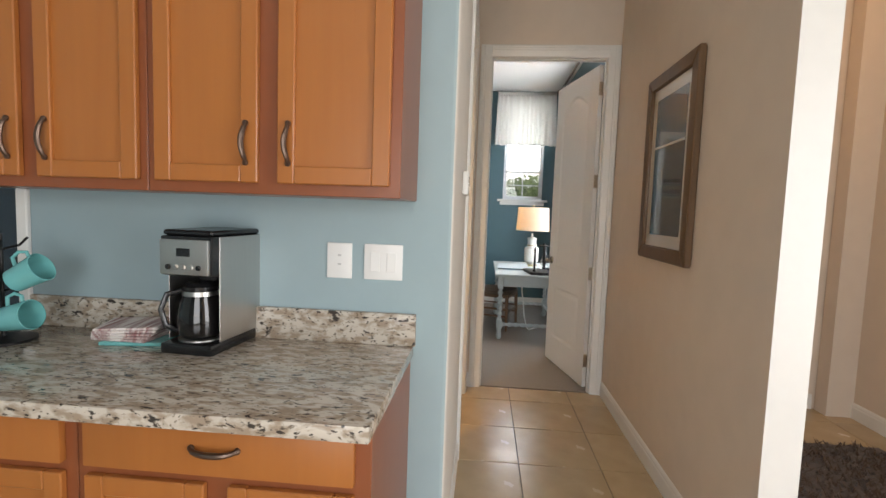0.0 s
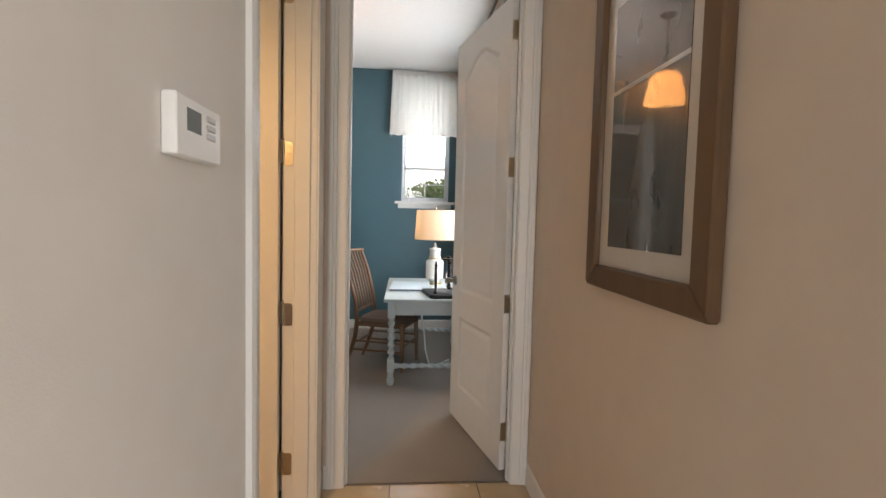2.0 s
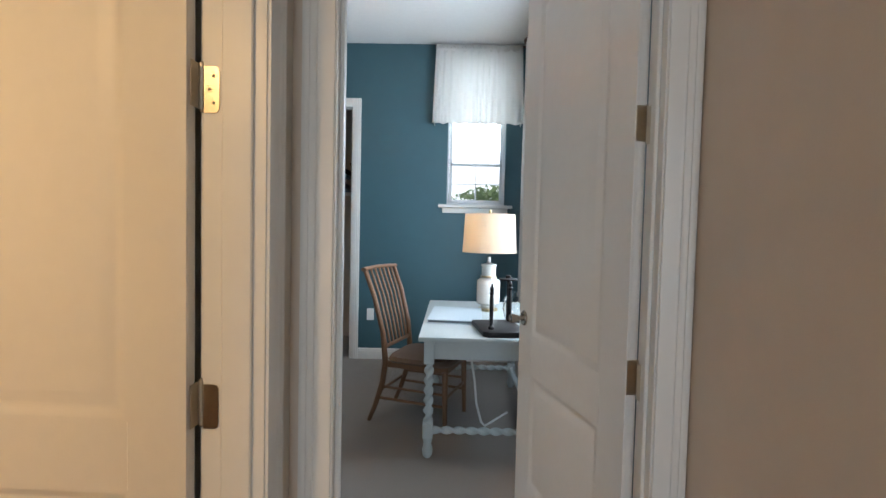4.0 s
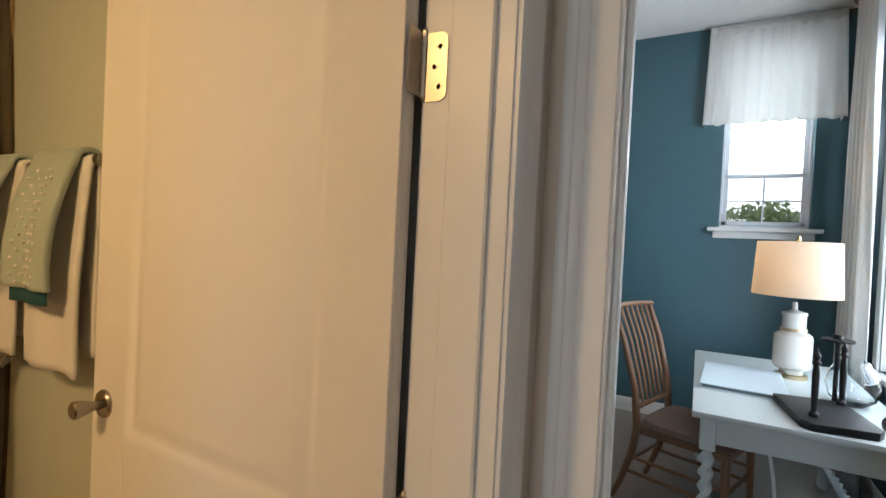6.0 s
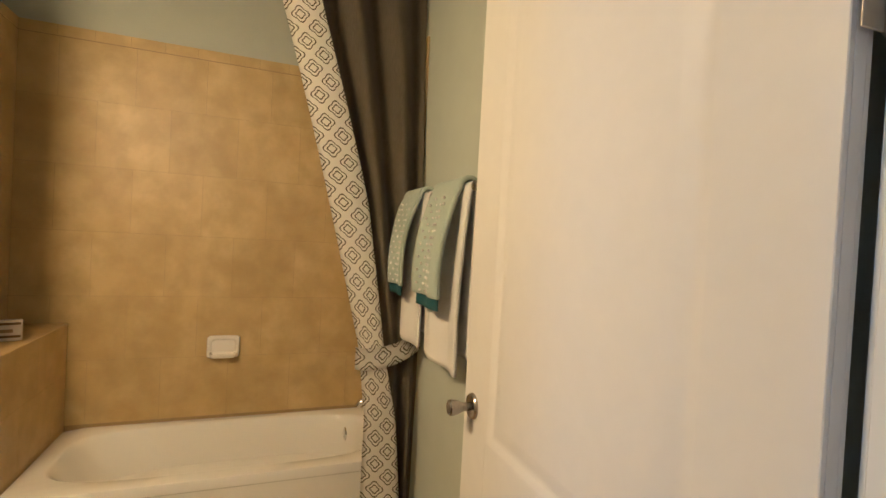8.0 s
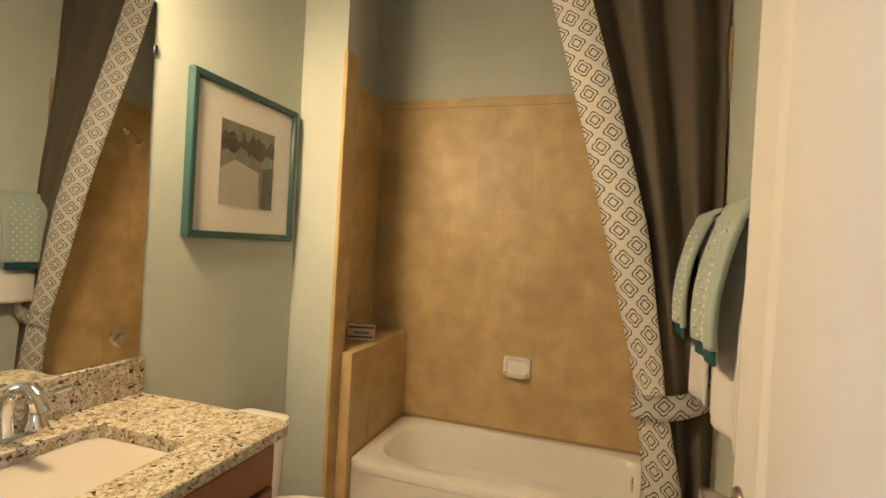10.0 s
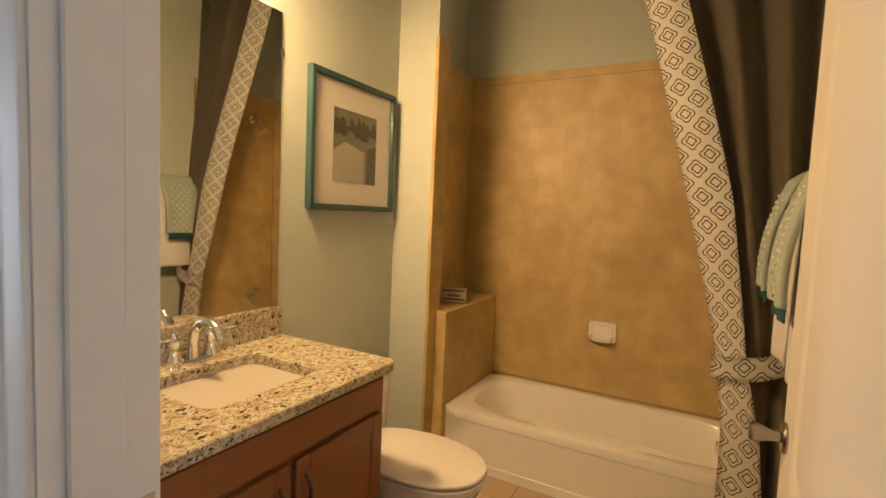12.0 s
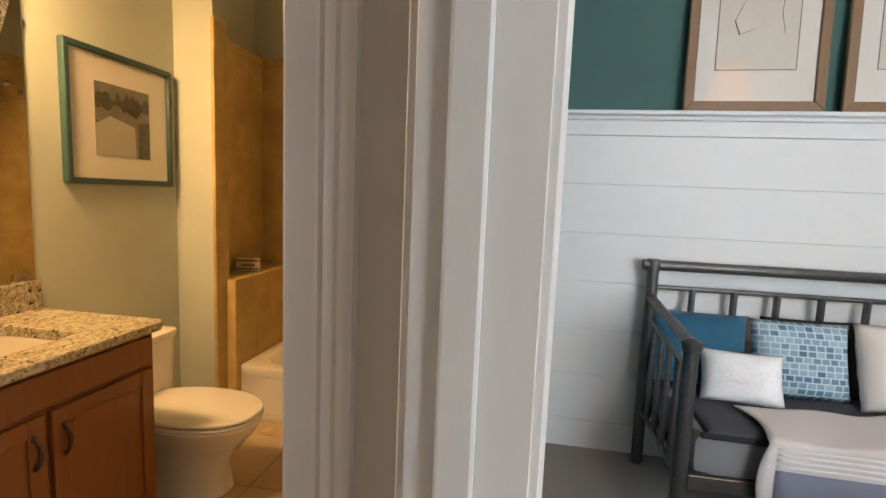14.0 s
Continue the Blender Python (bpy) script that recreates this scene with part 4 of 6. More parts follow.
def lake_photo(p, y):
    x0, x1, z0, z1 = -0.155, 0.165, 0.135, 0.475
    part("photo", box((x0, y - 0.001, z0), (x1, y + 0.0006, z1)), photo_mid, p, "dim photograph of a lake shore")
    top = rough_edge(x0, x1, 0.43, 0.03, 18, 3)
    low = rough_edge(x0, x1, 0.37, 0.022, 18, 4)
    part("tree_line", prism([(x, y - 0.0012, z - 0.03 * (x - x0)) for x, z in top] + [(x, y - 0.0012, z - 0.05 * (x - x0)) for x, z in reversed(low)], (0, -0.0006, 0)), photo_dark, p)
    part("pale_water", prism([(x0, y - 0.0012, z0), (x0 + 0.23, y - 0.0012, z0), (x0 + 0.225, y - 0.0012, 0.29), (x0 + 0.08, y - 0.0012, 0.325), (x0, y - 0.0012, 0.28)], (0, -0.0006, 0)), photo_grey, p)
    part("bank", prism([(x1 - 0.075, y - 0.0012, z0), (x1, y - 0.0012, z0), (x1, y - 0.0012, 0.33), (x1 - 0.07, y - 0.0012, 0.31)], (0, -0.0004, 0)), photo_dark, p)


framed("bathroom_picture", "framed lake photograph in a wide cream mat and teal frame", 0.628, 0.622, 0.028, 0.034, teal_frame, mat_board, (0, 0, 0), pose(-1.571, BATH_S, 1.393, 0, 0, 180), lake_photo)

# ---- hall: picture, thermostat ----
smoke_print = material("smoky_abstract_print", (0.085, 0.075, 0.062), 0.25, grain=0.5, scale=10, second=(0.16, 0.145, 0.12), spread=0.6, stretch=(1, 1, 0.35), coat=1.0)
pale_board = material("pale_mat_board", (0.60, 0.56, 0.50), 0.35, grain=0.03, scale=60, coat=1.0)


def tall_print(p, y):
    part("print", box((-0.20, y - 0.001, 0.135), (0.20, y + 0.0006, 0.865)), smoke_print, p, "smoky grey-brown abstract print")
    part("print_band", box((-0.20, y - 0.0018, 0.60), (0.20, y - 0.001, 0.612)), pale_board, p)


framed("hall_picture", "tall dark abstract print in a wide brown wooden frame under glass", 0.665, 1.0, 0.072, 0.034, frame_wood, pale_board, (0, 0, 0), pose(HALL_R, -1.08, 1.150, 0, 0, -90), tall_print, 0.006)

th = thing("thermostat", "white plastic wall thermostat with a small dark display", "thermostat", (0.024, -1.45, 1.448))
part("case", box((0.0, -0.092, 0.0), (0.026, 0.092, 0.102), 0.007, seg=3), plastic_white, th)
part("display", box((0.0255, -0.055, 0.045), (0.0268, 0.0, 0.083)), material("grey_display", (0.10, 0.115, 0.105), 0.2), th, "dark grey display")
for k in range(3):
    part("button", box((0.0255, 0.022 + k * 0.0, 0.042 + 0.016 * k), (0.0285, 0.062, 0.053 + 0.016 * k), 0.002), material("light_grey_button", (0.50, 0.50, 0.49), 0.4) if k == 0 else bpy.data.materials["light_grey_button"], th)

# ---- kitchen ----
for nm, x0, x1, doors in (("wall_cabinet", -0.806, -0.099, ((-0.779, -0.486, -0.517), (-0.431, -0.127, -0.400))), ("wall_cabinet", -1.515, -0.808, ((-1.488, -1.180, -1.21), (-1.127, -0.829, -1.097)))):
    c = thing(nm, "honey maple kitchen wall cabinet with two closed doors", "kitchen cabinet", (0, KIT_Y, 1.400), group="kitchen wall cabinets")
    part("carcass", box((x0, -0.315, 0.0), (x1, 0.0, 1.06), 0.002), cabinet_frame_wood, c)
    for a, b, hx_ in doors:
        d = shaker(c, "door", (a, 0.03), (b, 1.03, -0.315, -1), cabinet_wood, rail=0.047, sink=0.012)
        pull(d, (hx_, -0.334, 0.135), s=-1, length=0.105)
for x0, x1, fronts in ((-0.817, -0.104, ((-0.789, -0.14),)), (-1.540, -0.819, ((-1.51, -0.847),))):
    c = thing("base_cabinet", "honey maple kitchen base cabinet with a drawer above two doors", "kitchen cabinet", (0, KIT_Y, 0), group="kitchen base cabinets")
    part("carcass", box((x0, -0.555, 0.10), (x1, 0.0, 0.874), 0.002), cabinet_frame_wood, c)
    part("toe_kick", box((x0 + 0.002, -0.49, 0.0), (x1 - 0.002, 0.0, 0.10)), cabinet_frame_wood, c)
    for a, b in fronts:
        dr = part("drawer", box((a, -0.575, 0.745), (b, -0.555, 0.860), 0.004, seg=2), cabinet_wood, c)
        pull(dr, ((a + b) / 2, -0.575, 0.812), True, -1, 0.11)
        mid = (a + b) / 2
        for p, q, hx_ in ((a, mid - 0.028, mid - 0.055), (mid + 0.028, b, mid + 0.055)):
            d = shaker(c, "door", (p, 0.13), (q, 0.722, -0.555, -1), cabinet_wood, rail=0.047, sink=0.012)
            pull(d, (hx_, -0.574, 0.62), s=-1, length=0.105)
kt = thing("kitchen_counter", "polished speckled granite kitchen counter with a low backsplash", "countertop", (0, KIT_Y, 0))
part("slab", box((-1.60, -0.625, 0.876), (-0.095, 0.0, 0.914), 0.004, seg=2), kitchen_granite, kt)
part("backsplash", box((-1.485, -0.020, 0.914), (-0.088, 0.0, 1.022), 0.002), kitchen_granite, kt)

for x0, x1, nm in ((-0.399, -0.313, "single"), (-0.271, -0.140, "double")):
    o = thing("wall_switch_plate", f"white plastic {nm}-gang wall plate above the backsplash", "wall plate", ((x0 + x1) / 2, KIT_Y, 1.133))
    w = (x1 - x0) / 2
    part("plate", box((-w, -0.006, 0.0), (w, 0.0, 0.12), 0.003, seg=2), plastic_white, o)
    if nm == "single":
        for z in (0.048, 0.078):
            part("slot", box((-0.006, -0.0068, z - 0.003), (0.006, -0.0055, z + 0.003), 0.0008), bpy.data.materials["light_grey_button"], o, "grey outlet slot")
    else:
        for k in (-0.028, 0.028):
            part("rocker", box((k - 0.016, -0.0078, 0.027), (k + 0.016, -0.005, 0.093), 0.001), plastic_white, o)

cm = thing("coffee_maker", "black and stainless drip coffee maker with a glass carafe", "coffee maker", (-0.735, -2.19, 0.914), -5)
part("base", box((-0.085, -0.145, 0.0), (0.085, 0.145, 0.034), 0.008, seg=2), black_plastic, cm)
part("warming_plate", lathe([(0.066, 0.034), (0.066, 0.038), (0.06, 0.039)], 24, at=(-0.006, -0.062, 0)), steel, cm)
part("column", box((-0.085, 0.02, 0.034), (0.085, 0.145, 0.24), 0.006), black_plastic, cm)
for x in (-0.0875, 0.085):
    part("side_panel", box((x, -0.105, 0.036), (x + 0.0025, 0.142, 0.356), 0.001), steel, cm, "brushed steel side")
part("head", box((-0.085, -0.14, 0.238), (0.085, 0.145, 0.358), 0.008, seg=2), black_plastic, cm)
fp = part("control_panel", prism([(-0.080, -0.138, 0.243), (0.080, -0.138, 0.243), (0.080, -0.138, 0.348), (-0.080, -0.138, 0.348)], (0, -0.012, 0), 0.004, seg=2), steel, cm, "brushed steel control panel")
part("display", box((-0.022, -0.153, 0.298), (0.022, -0.149, 0.322), 0.001), black_plastic, fp)
for k in range(5):
    part("button", lathe([(0.008, -0.150), (0.008, -0.154), (0.006, -0.156)], 12, at=(-0.05 + 0.025 * k, 0, 0.266), axis="y"), black_plastic if k in (0, 4) else steel, fp)
part("lid", box((-0.083, -0.135, 0.358), (0.083, 0.142, 0.376), 0.012, seg=3), black_plastic, cm)
ca = part("carafe", lathe([(0.050, 0.040), (0.064, 0.052), (0.068, 0.09), (0.062, 0.14), (0.050, 0.178), (0.052, 0.19), (0.049, 0.19), (0.047, 0.178), (0.059, 0.14), (0.065, 0.09), (0.061, 0.054), (0.0, 0.044)], 28, at=(-0.006, -0.066, 0)), material("smoked_glass", (0.008, 0.007, 0.007), 0.05, coat=0.3), cm, "dark glass carafe")
part("carafe_lid", lathe([(0.051, 0.190), (0.052, 0.20), (0.04, 0.212), (0.0, 0.214)], 24, at=(-0.006, -0.066, 0)), black_plastic, ca)
part("carafe_band", lathe([(0.0505, 0.172), (0.0525, 0.172), (0.0525, 0.186), (0.0505, 0.186)], 24, at=(-0.006, -0.066, 0)), steel, ca)
part("carafe_handle", tube([(-0.05, -0.085, 0.185), (-0.085, -0.115, 0.175), (-0.098, -0.125, 0.13), (-0.088, -0.118, 0.08), (-0.062, -0.10, 0.062)], 0.009, 10), black_plastic, ca)

aqua = material("aqua_glaze", (0.16, 0.50, 0.50), 0.16, grain=0.08, scale=30, coat=0.5)
aqua_dark = material("blue_glaze", (0.06, 0.22, 0.30), 0.2, grain=0.1, scale=30, coat=0.5)
tree = thing("mug_tree", "dark wire mug tree on the granite counter", "mug tree", (-1.375, -2.30, 0.914))
part("base", lathe([(0.085, 0), (0.085, 0.008), (0.02, 0.014)], 24), black_gap, tree)
part("post", tube([(0, 0, 0.01), (0, 0, 0.34)], 0.006, 10), black_gap, tree)
for k in range(6):
    a, z = k * 1.05 + 0.3, 0.16 + 0.13 * (k % 2)
    part("peg", tube([(0, 0, z), (0.05 * math.cos(a), 0.05 * math.sin(a), z + 0.01), (0.075 * math.cos(a), 0.075 * math.sin(a), z + 0.035)], 0.004, 8), black_gap, tree)


def mug(at, turn, tilt, mat, label):
    g = thing("mug", label, "mug", at, group="mugs on the tree")
    g.matrix_world = pose(*at) @ pose(0, 0, 0, 0, 0, turn) @ pose(0, 0, 0, 0, tilt, 0)
    part("cup", lathe([(0.032, -0.05), (0.038, -0.046), (0.042, 0.0), (0.047, 0.05), (0.0445, 0.051), (0.0395, 0.0), (0.034, -0.042), (0.0, -0.044)], 28), mat, g)
    part("handle", tube([(-0.040, 0, 0.028), (-0.062, 0, 0.030), (-0.073, 0, 0.008), (-0.066, 0, -0.018), (-0.039, 0, -0.024)], 0.0055, 10), mat, g)


mug((-1.285, -2.30, 1.131), 5, 62, aqua, "aqua glazed mug hanging from the mug tree, tilted outward")
mug((-1.305, -2.32, 0.998), 0, 78, aqua, "pale aqua mug hanging low on the mug tree")
mug((-1.36, -2.40, 1.10), -80, 60, aqua_dark, "blue glazed mug hanging on the mug tree")
mug((-1.47, -2.31, 1.07), 170, 62, aqua_dark, "blue glazed mug hanging behind the post")

nap = thing("napkin_stack", "stack of striped paper napkins fanned on an aqua napkin", "napkins", (-1.0, -2.20, 0.914), 8)
stripe = material("striped_napkin", (0.80, 0.75, 0.72), 0.9, grain=0.1, scale=34, second=(0.33, 0.15, 0.15), spread=0.10, stretch=(3.2, 0.25, 1))
part("aqua_napkin", box((-0.075, -0.085, 0.0), (0.115, 0.075, 0.012), 0.003), aqua, nap)
for k in range(5):
    bmn = box((-0.10, -0.082, 0.012 + 0.009 * k), (0.085, 0.082, 0.020 + 0.009 * k), 0.003)
    bmesh.ops.rotate(bmn, cent=(0, 0, 0), matrix=Matrix.Rotation(radians(-9 + 5 * k), 3, "Z"), verts=bmn.verts)
    part("napkin", bmn, stripe, nap)
solid("window_trim_kitchen", box((-1.53, KIT_Y - 0.02, 0.914), (-1.487, KIT_Y, 1.40), 0.004), white_paint, "white painted opening trim at the end of the counter", "trim")
# flat dark panel in place of a dim pass-through, its shade given as colour
solid("window_kitchen", box((-2.6, KIT_Y - 0.012, 0.914), (-1.53, KIT_Y, 1.40), 0.002), material("dim_opening_blue", (0.012, 0.022, 0.035), 0.06, coat=0.5), "dark blue panel standing in for a dim opening beside the counter", "window")

rug = thing("shag_rug", "dark brown shag rug on the entry floor", "rug", (2.05, -1.35, 0.0))
rnd = random.Random(5)
bmr = bmesh.new()
for k in range(5200):
    x, y = rnd.uniform(-0.55, 0.60), rnd.uniform(-0.9, 0.78)
    if (x / 0.6) ** 4 + (y / 0.88) ** 4 > 1:
        continue
    a, l = rnd.uniform(0, 6.28), rnd.uniform(0.02, 0.045)
    c, s = math.cos(a), math.sin(a)
    v = [bmr.verts.new(p) for p in ((x - 0.008 * s, y + 0.008 * c, 0.004), (x + 0.008 * s, y - 0.008 * c, 0.004), (x + l * c, y + l * s, 0.012 + rnd.uniform(0, 0.028)))]
    bmr.faces.new(v)
part("tufting", bmr, material("brown_shag", (0.075, 0.042, 0.024), 0.95, grain=0.5, scale=30, sheen=0.3), rug, smooth=None)
part("backing", box((-0.56, -0.86, 0.0), (0.57, 0.76, 0.006), 0.002), bpy.data.materials["brown_shag"], rug)

# ---- bedroom ----
win_white = material("window_vinyl", (0.70, 0.72, 0.74), 0.4, grain=0.02, scale=30)
pane_glass = material("window_pane", (1, 1, 1), 0.0, trans=1.0)
wd = thing("window_north", "white double-hung bedroom window with a grid in the lower sash", "window", (0.675, BED_N, 1.585), kind="structure")
for s in (-1, 1):
    part("window_frame", box((s * 0.29 - 0.018 * (s > 0) - 0.0, 0.055, 0.0), (s * 0.29 + 0.018 * (s < 0), 0.115, 1.365), 0.002), win_white, wd)
for z in (0.0, 1.345):
    part("window_frame", box((-0.272, 0.055, z), (0.272, 0.115, z + 0.020), 0.002), win_white, wd)
for z0, z1, y in ((0.022, 0.42, 0.060), (0.395, 1.345, 0.085)):
    sh_ = part("sash", box((-0.27, y, z0), (0.27, y + 0.022, z0 + 0.030), 0.003), win_white, wd)
    for a, b in (((-0.27, z0), (-0.238, z1)), ((0.238, z0), (0.27, z1)), ((-0.27, z1 - 0.028), (0.27, z1))):
        part("sash_rail", box((a[0], y, a[1]), (b[0], y + 0.022, b[1]), 0.003), win_white, sh_)
    pn = part("pane", box((-0.245, y + 0.009, z0 + 0.025), (0.245, y + 0.012, z1 - 0.024)), pane_glass, sh_, smooth=None)
    pn.visible_shadow = False
part("muntin", box((-0.24, 0.066, 0.205), (0.24, 0.074, 0.217), 0.001), win_white, wd)
part("muntin", box((-0.006, 0.066, 0.05), (0.006, 0.074, 0.40), 0.001), win_white, wd)
part("window_sill", box((-0.37, -0.075, -0.032), (0.36, 0.055, -0.002), 0.006, seg=2), white_paint, wd)
part("apron", box((-0.33, -0.016, -0.085), (0.32, 0.0, -0.032), 0.004), white_paint, wd)

we = thing("window_east", "tall bright window in the bedroom side wall", "window", (BED_E, 2.015, 0.75), kind="structure")
for y in (-0.765, 0.73):
    part("window_frame", box((0.05, y, 0.0), (0.11, y + 0.035, 1.85), 0.003), win_white, we)
for z in (0.0, 0.90, 1.815):
    part("window_frame", box((0.05, -0.73, z), (0.11, 0.73, z + 0.035), 0.003), win_white, we)
pn = part("pane", box((0.078, -0.73, 0.035), (0.082, 0.73, 1.815)), pane_glass, we, smooth=None)
pn.visible_shadow = False
part("window_sill", box((-0.05, -0.765, -0.03), (0.05, 0.765, 0.0), 0.005), white_paint, we)
for y in (-0.764, 0.758):
    part("window_reveal", box((0.0, y, 0.002), (0.118, y + 0.006, 1.848), 0.001), white_paint, we, "white window reveal")
part("window_reveal", box((0.0, -0.758, 1.843), (0.118, 0.758, 1.849), 0.001), white_paint, we, "white window reveal")
for y, y1 in ((-0.850, -0.768), (0.768, 0.850)):
    part("window_casing", box((-0.016, y, -0.03), (0.0, y1, 1.93), 0.004), white_paint, we)
part("window_casing", box((-0.016, -0.768, 1.852), (0.0, 0.768, 1.93), 0.004), white_paint, we)


def sheer(name, color, mixin):
    """Thin cloth that lets part of the light through."""
    m = material(name, color, 0.9, grain=0.08, scale=250, stretch=(1, 1, 0.1), bump=0.2, bump_scale=400)
    t = m.node_tree
    tr = t.nodes.new("ShaderNodeBsdfTranslucent")
    tr.inputs[0].default_value = (*color, 1)
    mx = t.nodes.new("ShaderNodeMixShader")
    mx.inputs[0].default_value = mixin
    t.links.new(t.nodes["Principled BSDF"].outputs[0], mx.inputs[1])
    t.links.new(tr.outputs[0], mx.inputs[2])
    t.links.new(mx.outputs[0], t.nodes["Material Output"].inputs[0])
    return m


white_sheer = sheer("white_sheer_linen", (0.80, 0.79, 0.76), 0.45)
lamp_linen = sheer("cream_lamp_linen", (0.80, 0.72, 0.60), 0.5)
va = thing("valance", "white gathered linen valance over the window", "valance", (0.675, BED_N - 0.055, 2.365))
part("cloth", sheet(lambda u, v: (-0.42 + 0.84 * u + (u - 0.5) * 0.05 * (1 - v), -0.03 - 0.012 * math.sin(u * 75 + 2.2 * math.sin(u * 11)) * (1 - 0.55 * v) - 0.03 * (1 - v), 0.77 * v + 0.006 * math.sin(u * 40) * (1 - v)), 150, 24, 0.002), white_sheer, va, smooth=180)
part("rod_pocket", sheet(lambda u, v: (-0.405 + 0.81 * u, -0.026 - 0.016 * math.sin(3.14159 * v) - 0.003 * math.sin(u * 140), 0.70 + 0.05 * v), 150, 6, 0.002), white_sheer, va, smooth=180)
part("return", sheet(lambda u, v: (0.405 + 0.02 * (1 - v), -0.03 + 0.085 * u, 0.77 * v), 6, 6, 0.002), white_sheer, va, smooth=180)
part("return", sheet(lambda u, v: (-0.405 - 0.02 * (1 - v), -0.03 + 0.085 * u, 0.77 * v), 6, 6, 0.002), white_sheer, va, smooth=180)
vr = thing("valance_rod", "dark bronze curtain rod above the window", "curtain rod", (0.675, BED_N - 0.06, 3.125))
part("rail", tube([(-0.43, 0, 0), (0.46, 0, 0)], 0.010, 10), bronze, vr)
part("bracket", box((-0.36, -0.008, -0.012), (-0.34, 0.06, 0.012), 0.003), bronze, vr)
part("bracket", box((0.36, -0.008, -0.012), (0.38, 0.06, 0.012), 0.003), bronze, vr)
cp = thing("window_curtain", "white sheer curtain panel hanging beside the bedroom window", "curtain", (1.095, 2.93, 0.02))
part("cloth", sheet(lambda u, v: (0.028 * math.sin(u * 30 + 0.8 * math.sin(v * 5)) * (1.15 - 0.35 * v), -0.235 + 0.47 * u * (1.0 - 0.1 * v) + 0.02 * v, 3.02 * v), 90, 30, 0.002), white_sheer, cp, smooth=180)
cr = thing("curtain_rod", "dark bronze curtain rod with ball finials over the side window", "curtain rod", (1.095, 2.0, 3.06))
part("rail", tube([(0, -1.1, 0), (0, 1.12, 0)], 0.0125, 12), bronze, cr)
for s in (-1, 1):
    part("finial", lathe([(0.013, s * 1.10), (0.02, s * 1.115), (0.012, s * 1.125), (0.03, s * 1.15), (0.036, s * 1.175), (0.028, s * 1.20), (0.008, s * 1.215), (0.0, s * 1.22)], 16, axis="y"), bronze, cr)
    part("bracket", tube([(0.105, s * 0.95, -0.02), (0.03, s * 0.95, -0.02), (0.0, s * 0.95, -0.012)], 0.008, 8), bronze, cr)

# desk with barley-twist legs
desk_paint = material("pale_blue_grey_paint", (0.50, 0.55, 0.55), 0.42, grain=0.06, scale=30, stain=0.12, bump=0.05, bump_scale=80)
dk = thing("writing_desk", "pale blue-grey painted writing desk with barley-twist legs", "desk", (0.655, 2.145, 0))
DX, DY, DZ = 0.385, 0.71, 0.722
part("tabletop", box((-DX, -DY, DZ - 0.028), (DX, DY, DZ), 0.008, seg=2), desk_paint, dk)
for y in (-DY + 0.055, DY - 0.075):
    part("apron", box((-DX + 0.06, y, DZ - 0.14), (DX - 0.06, y + 0.02, DZ - 0.028), 0.003), desk_paint, dk)
for x in (-DX + 0.055, DX - 0.075):
    part("apron", box((x, -DY + 0.06, DZ - 0.14), (x + 0.02, DY - 0.06, DZ - 0.028), 0.003), desk_paint, dk)


def twist(a, b, r, turns):
    """A barley-twist bar: a two-start rope between two points."""
    a, b = Vector(a), Vector(b)
    d = (b - a).normalized()
    side = d.cross(Vector((0.3, 0.5, 0.81))).normalized()
    up = d.cross(side)
    bm = bmesh.new()
    n, m = int(turns * 10), 14
    rows = []
    for k in range(n + 1):
        t = k / n
        ph = 2 * math.pi * turns * t
        row = []
        for j in range(m):
            q = 2 * math.pi * j / m
            rr = r * (0.74 + 0.26 * math.cos(2 * q - ph))
            row.append(bm.verts.new(a + (b - a) * t + rr * (math.cos(q) * side + math.sin(q) * up)))
        rows.append(row)
    for lo, hi in zip(rows, rows[1:]):
        for j in range(m):
            bm.faces.new((lo[j], lo[(j + 1) % m], hi[(j + 1) % m], hi[j]))
    bm.faces.new(rows[0])
    bm.faces.new(rows[-1])
    return bm


LX, LY = DX - 0.062, DY - 0.062
for sx_ in (-1, 1):
    for sy_ in (-1, 1):
        x, y = sx_ * LX, sy_ * LY
        lg = part("leg", twist((x, y, 0.21), (x, y, DZ - 0.16), 0.030, 6), desk_paint, dk)
        part("leg_block", box((x - 0.03, y - 0.03, DZ - 0.165), (x + 0.03, y + 0.03, DZ - 0.03), 0.004), desk_paint, lg)
        part("leg_block", box((x - 0.03, y - 0.03, 0.12), (x + 0.03, y + 0.03, 0.21), 0.004), desk_paint, lg)
        part("foot", lathe([(0.018, 0.004), (0.028, 0.02), (0.032, 0.05), (0.022, 0.085), (0.026, 0.10), (0.02, 0.12)], 16, at=(x, y, 0)), desk_paint, lg)
for a, b in (((-LX, -LY), (LX, -LY)), ((-LX, LY), (LX, LY)), ((LX, -LY), (LX, LY))):
    part("stretcher", twist((a[0], a[1], 0.165), (b[0], b[1], 0.165), 0.024, 9 if a[1] == b[1] else 17), desk_paint, dk)

bk = thing("book", "large pale blue hardcover book lying on the desk", "book", (0.50, 2.10, DZ), -3)
part("cover", box((-0.19, -0.27, 0.0), (0.17, 0.27, 0.005), 0.001), material("pale_cover", (0.58, 0.66, 0.70), 0.3, grain=0.04), bk)
part("pages", box((-0.18, -0.262, 0.005), (0.165, 0.262, 0.020), 0.001), material("page_edges", (0.20, 0.24, 0.27), 0.8, grain=0.3, scale=200, stretch=(0.1, 0.1, 6)), bk)
part("cover", box((-0.19, -0.27, 0.020), (0.17, 0.27, 0.025), 0.001), bpy.data.materials["pale_cover"], bk)

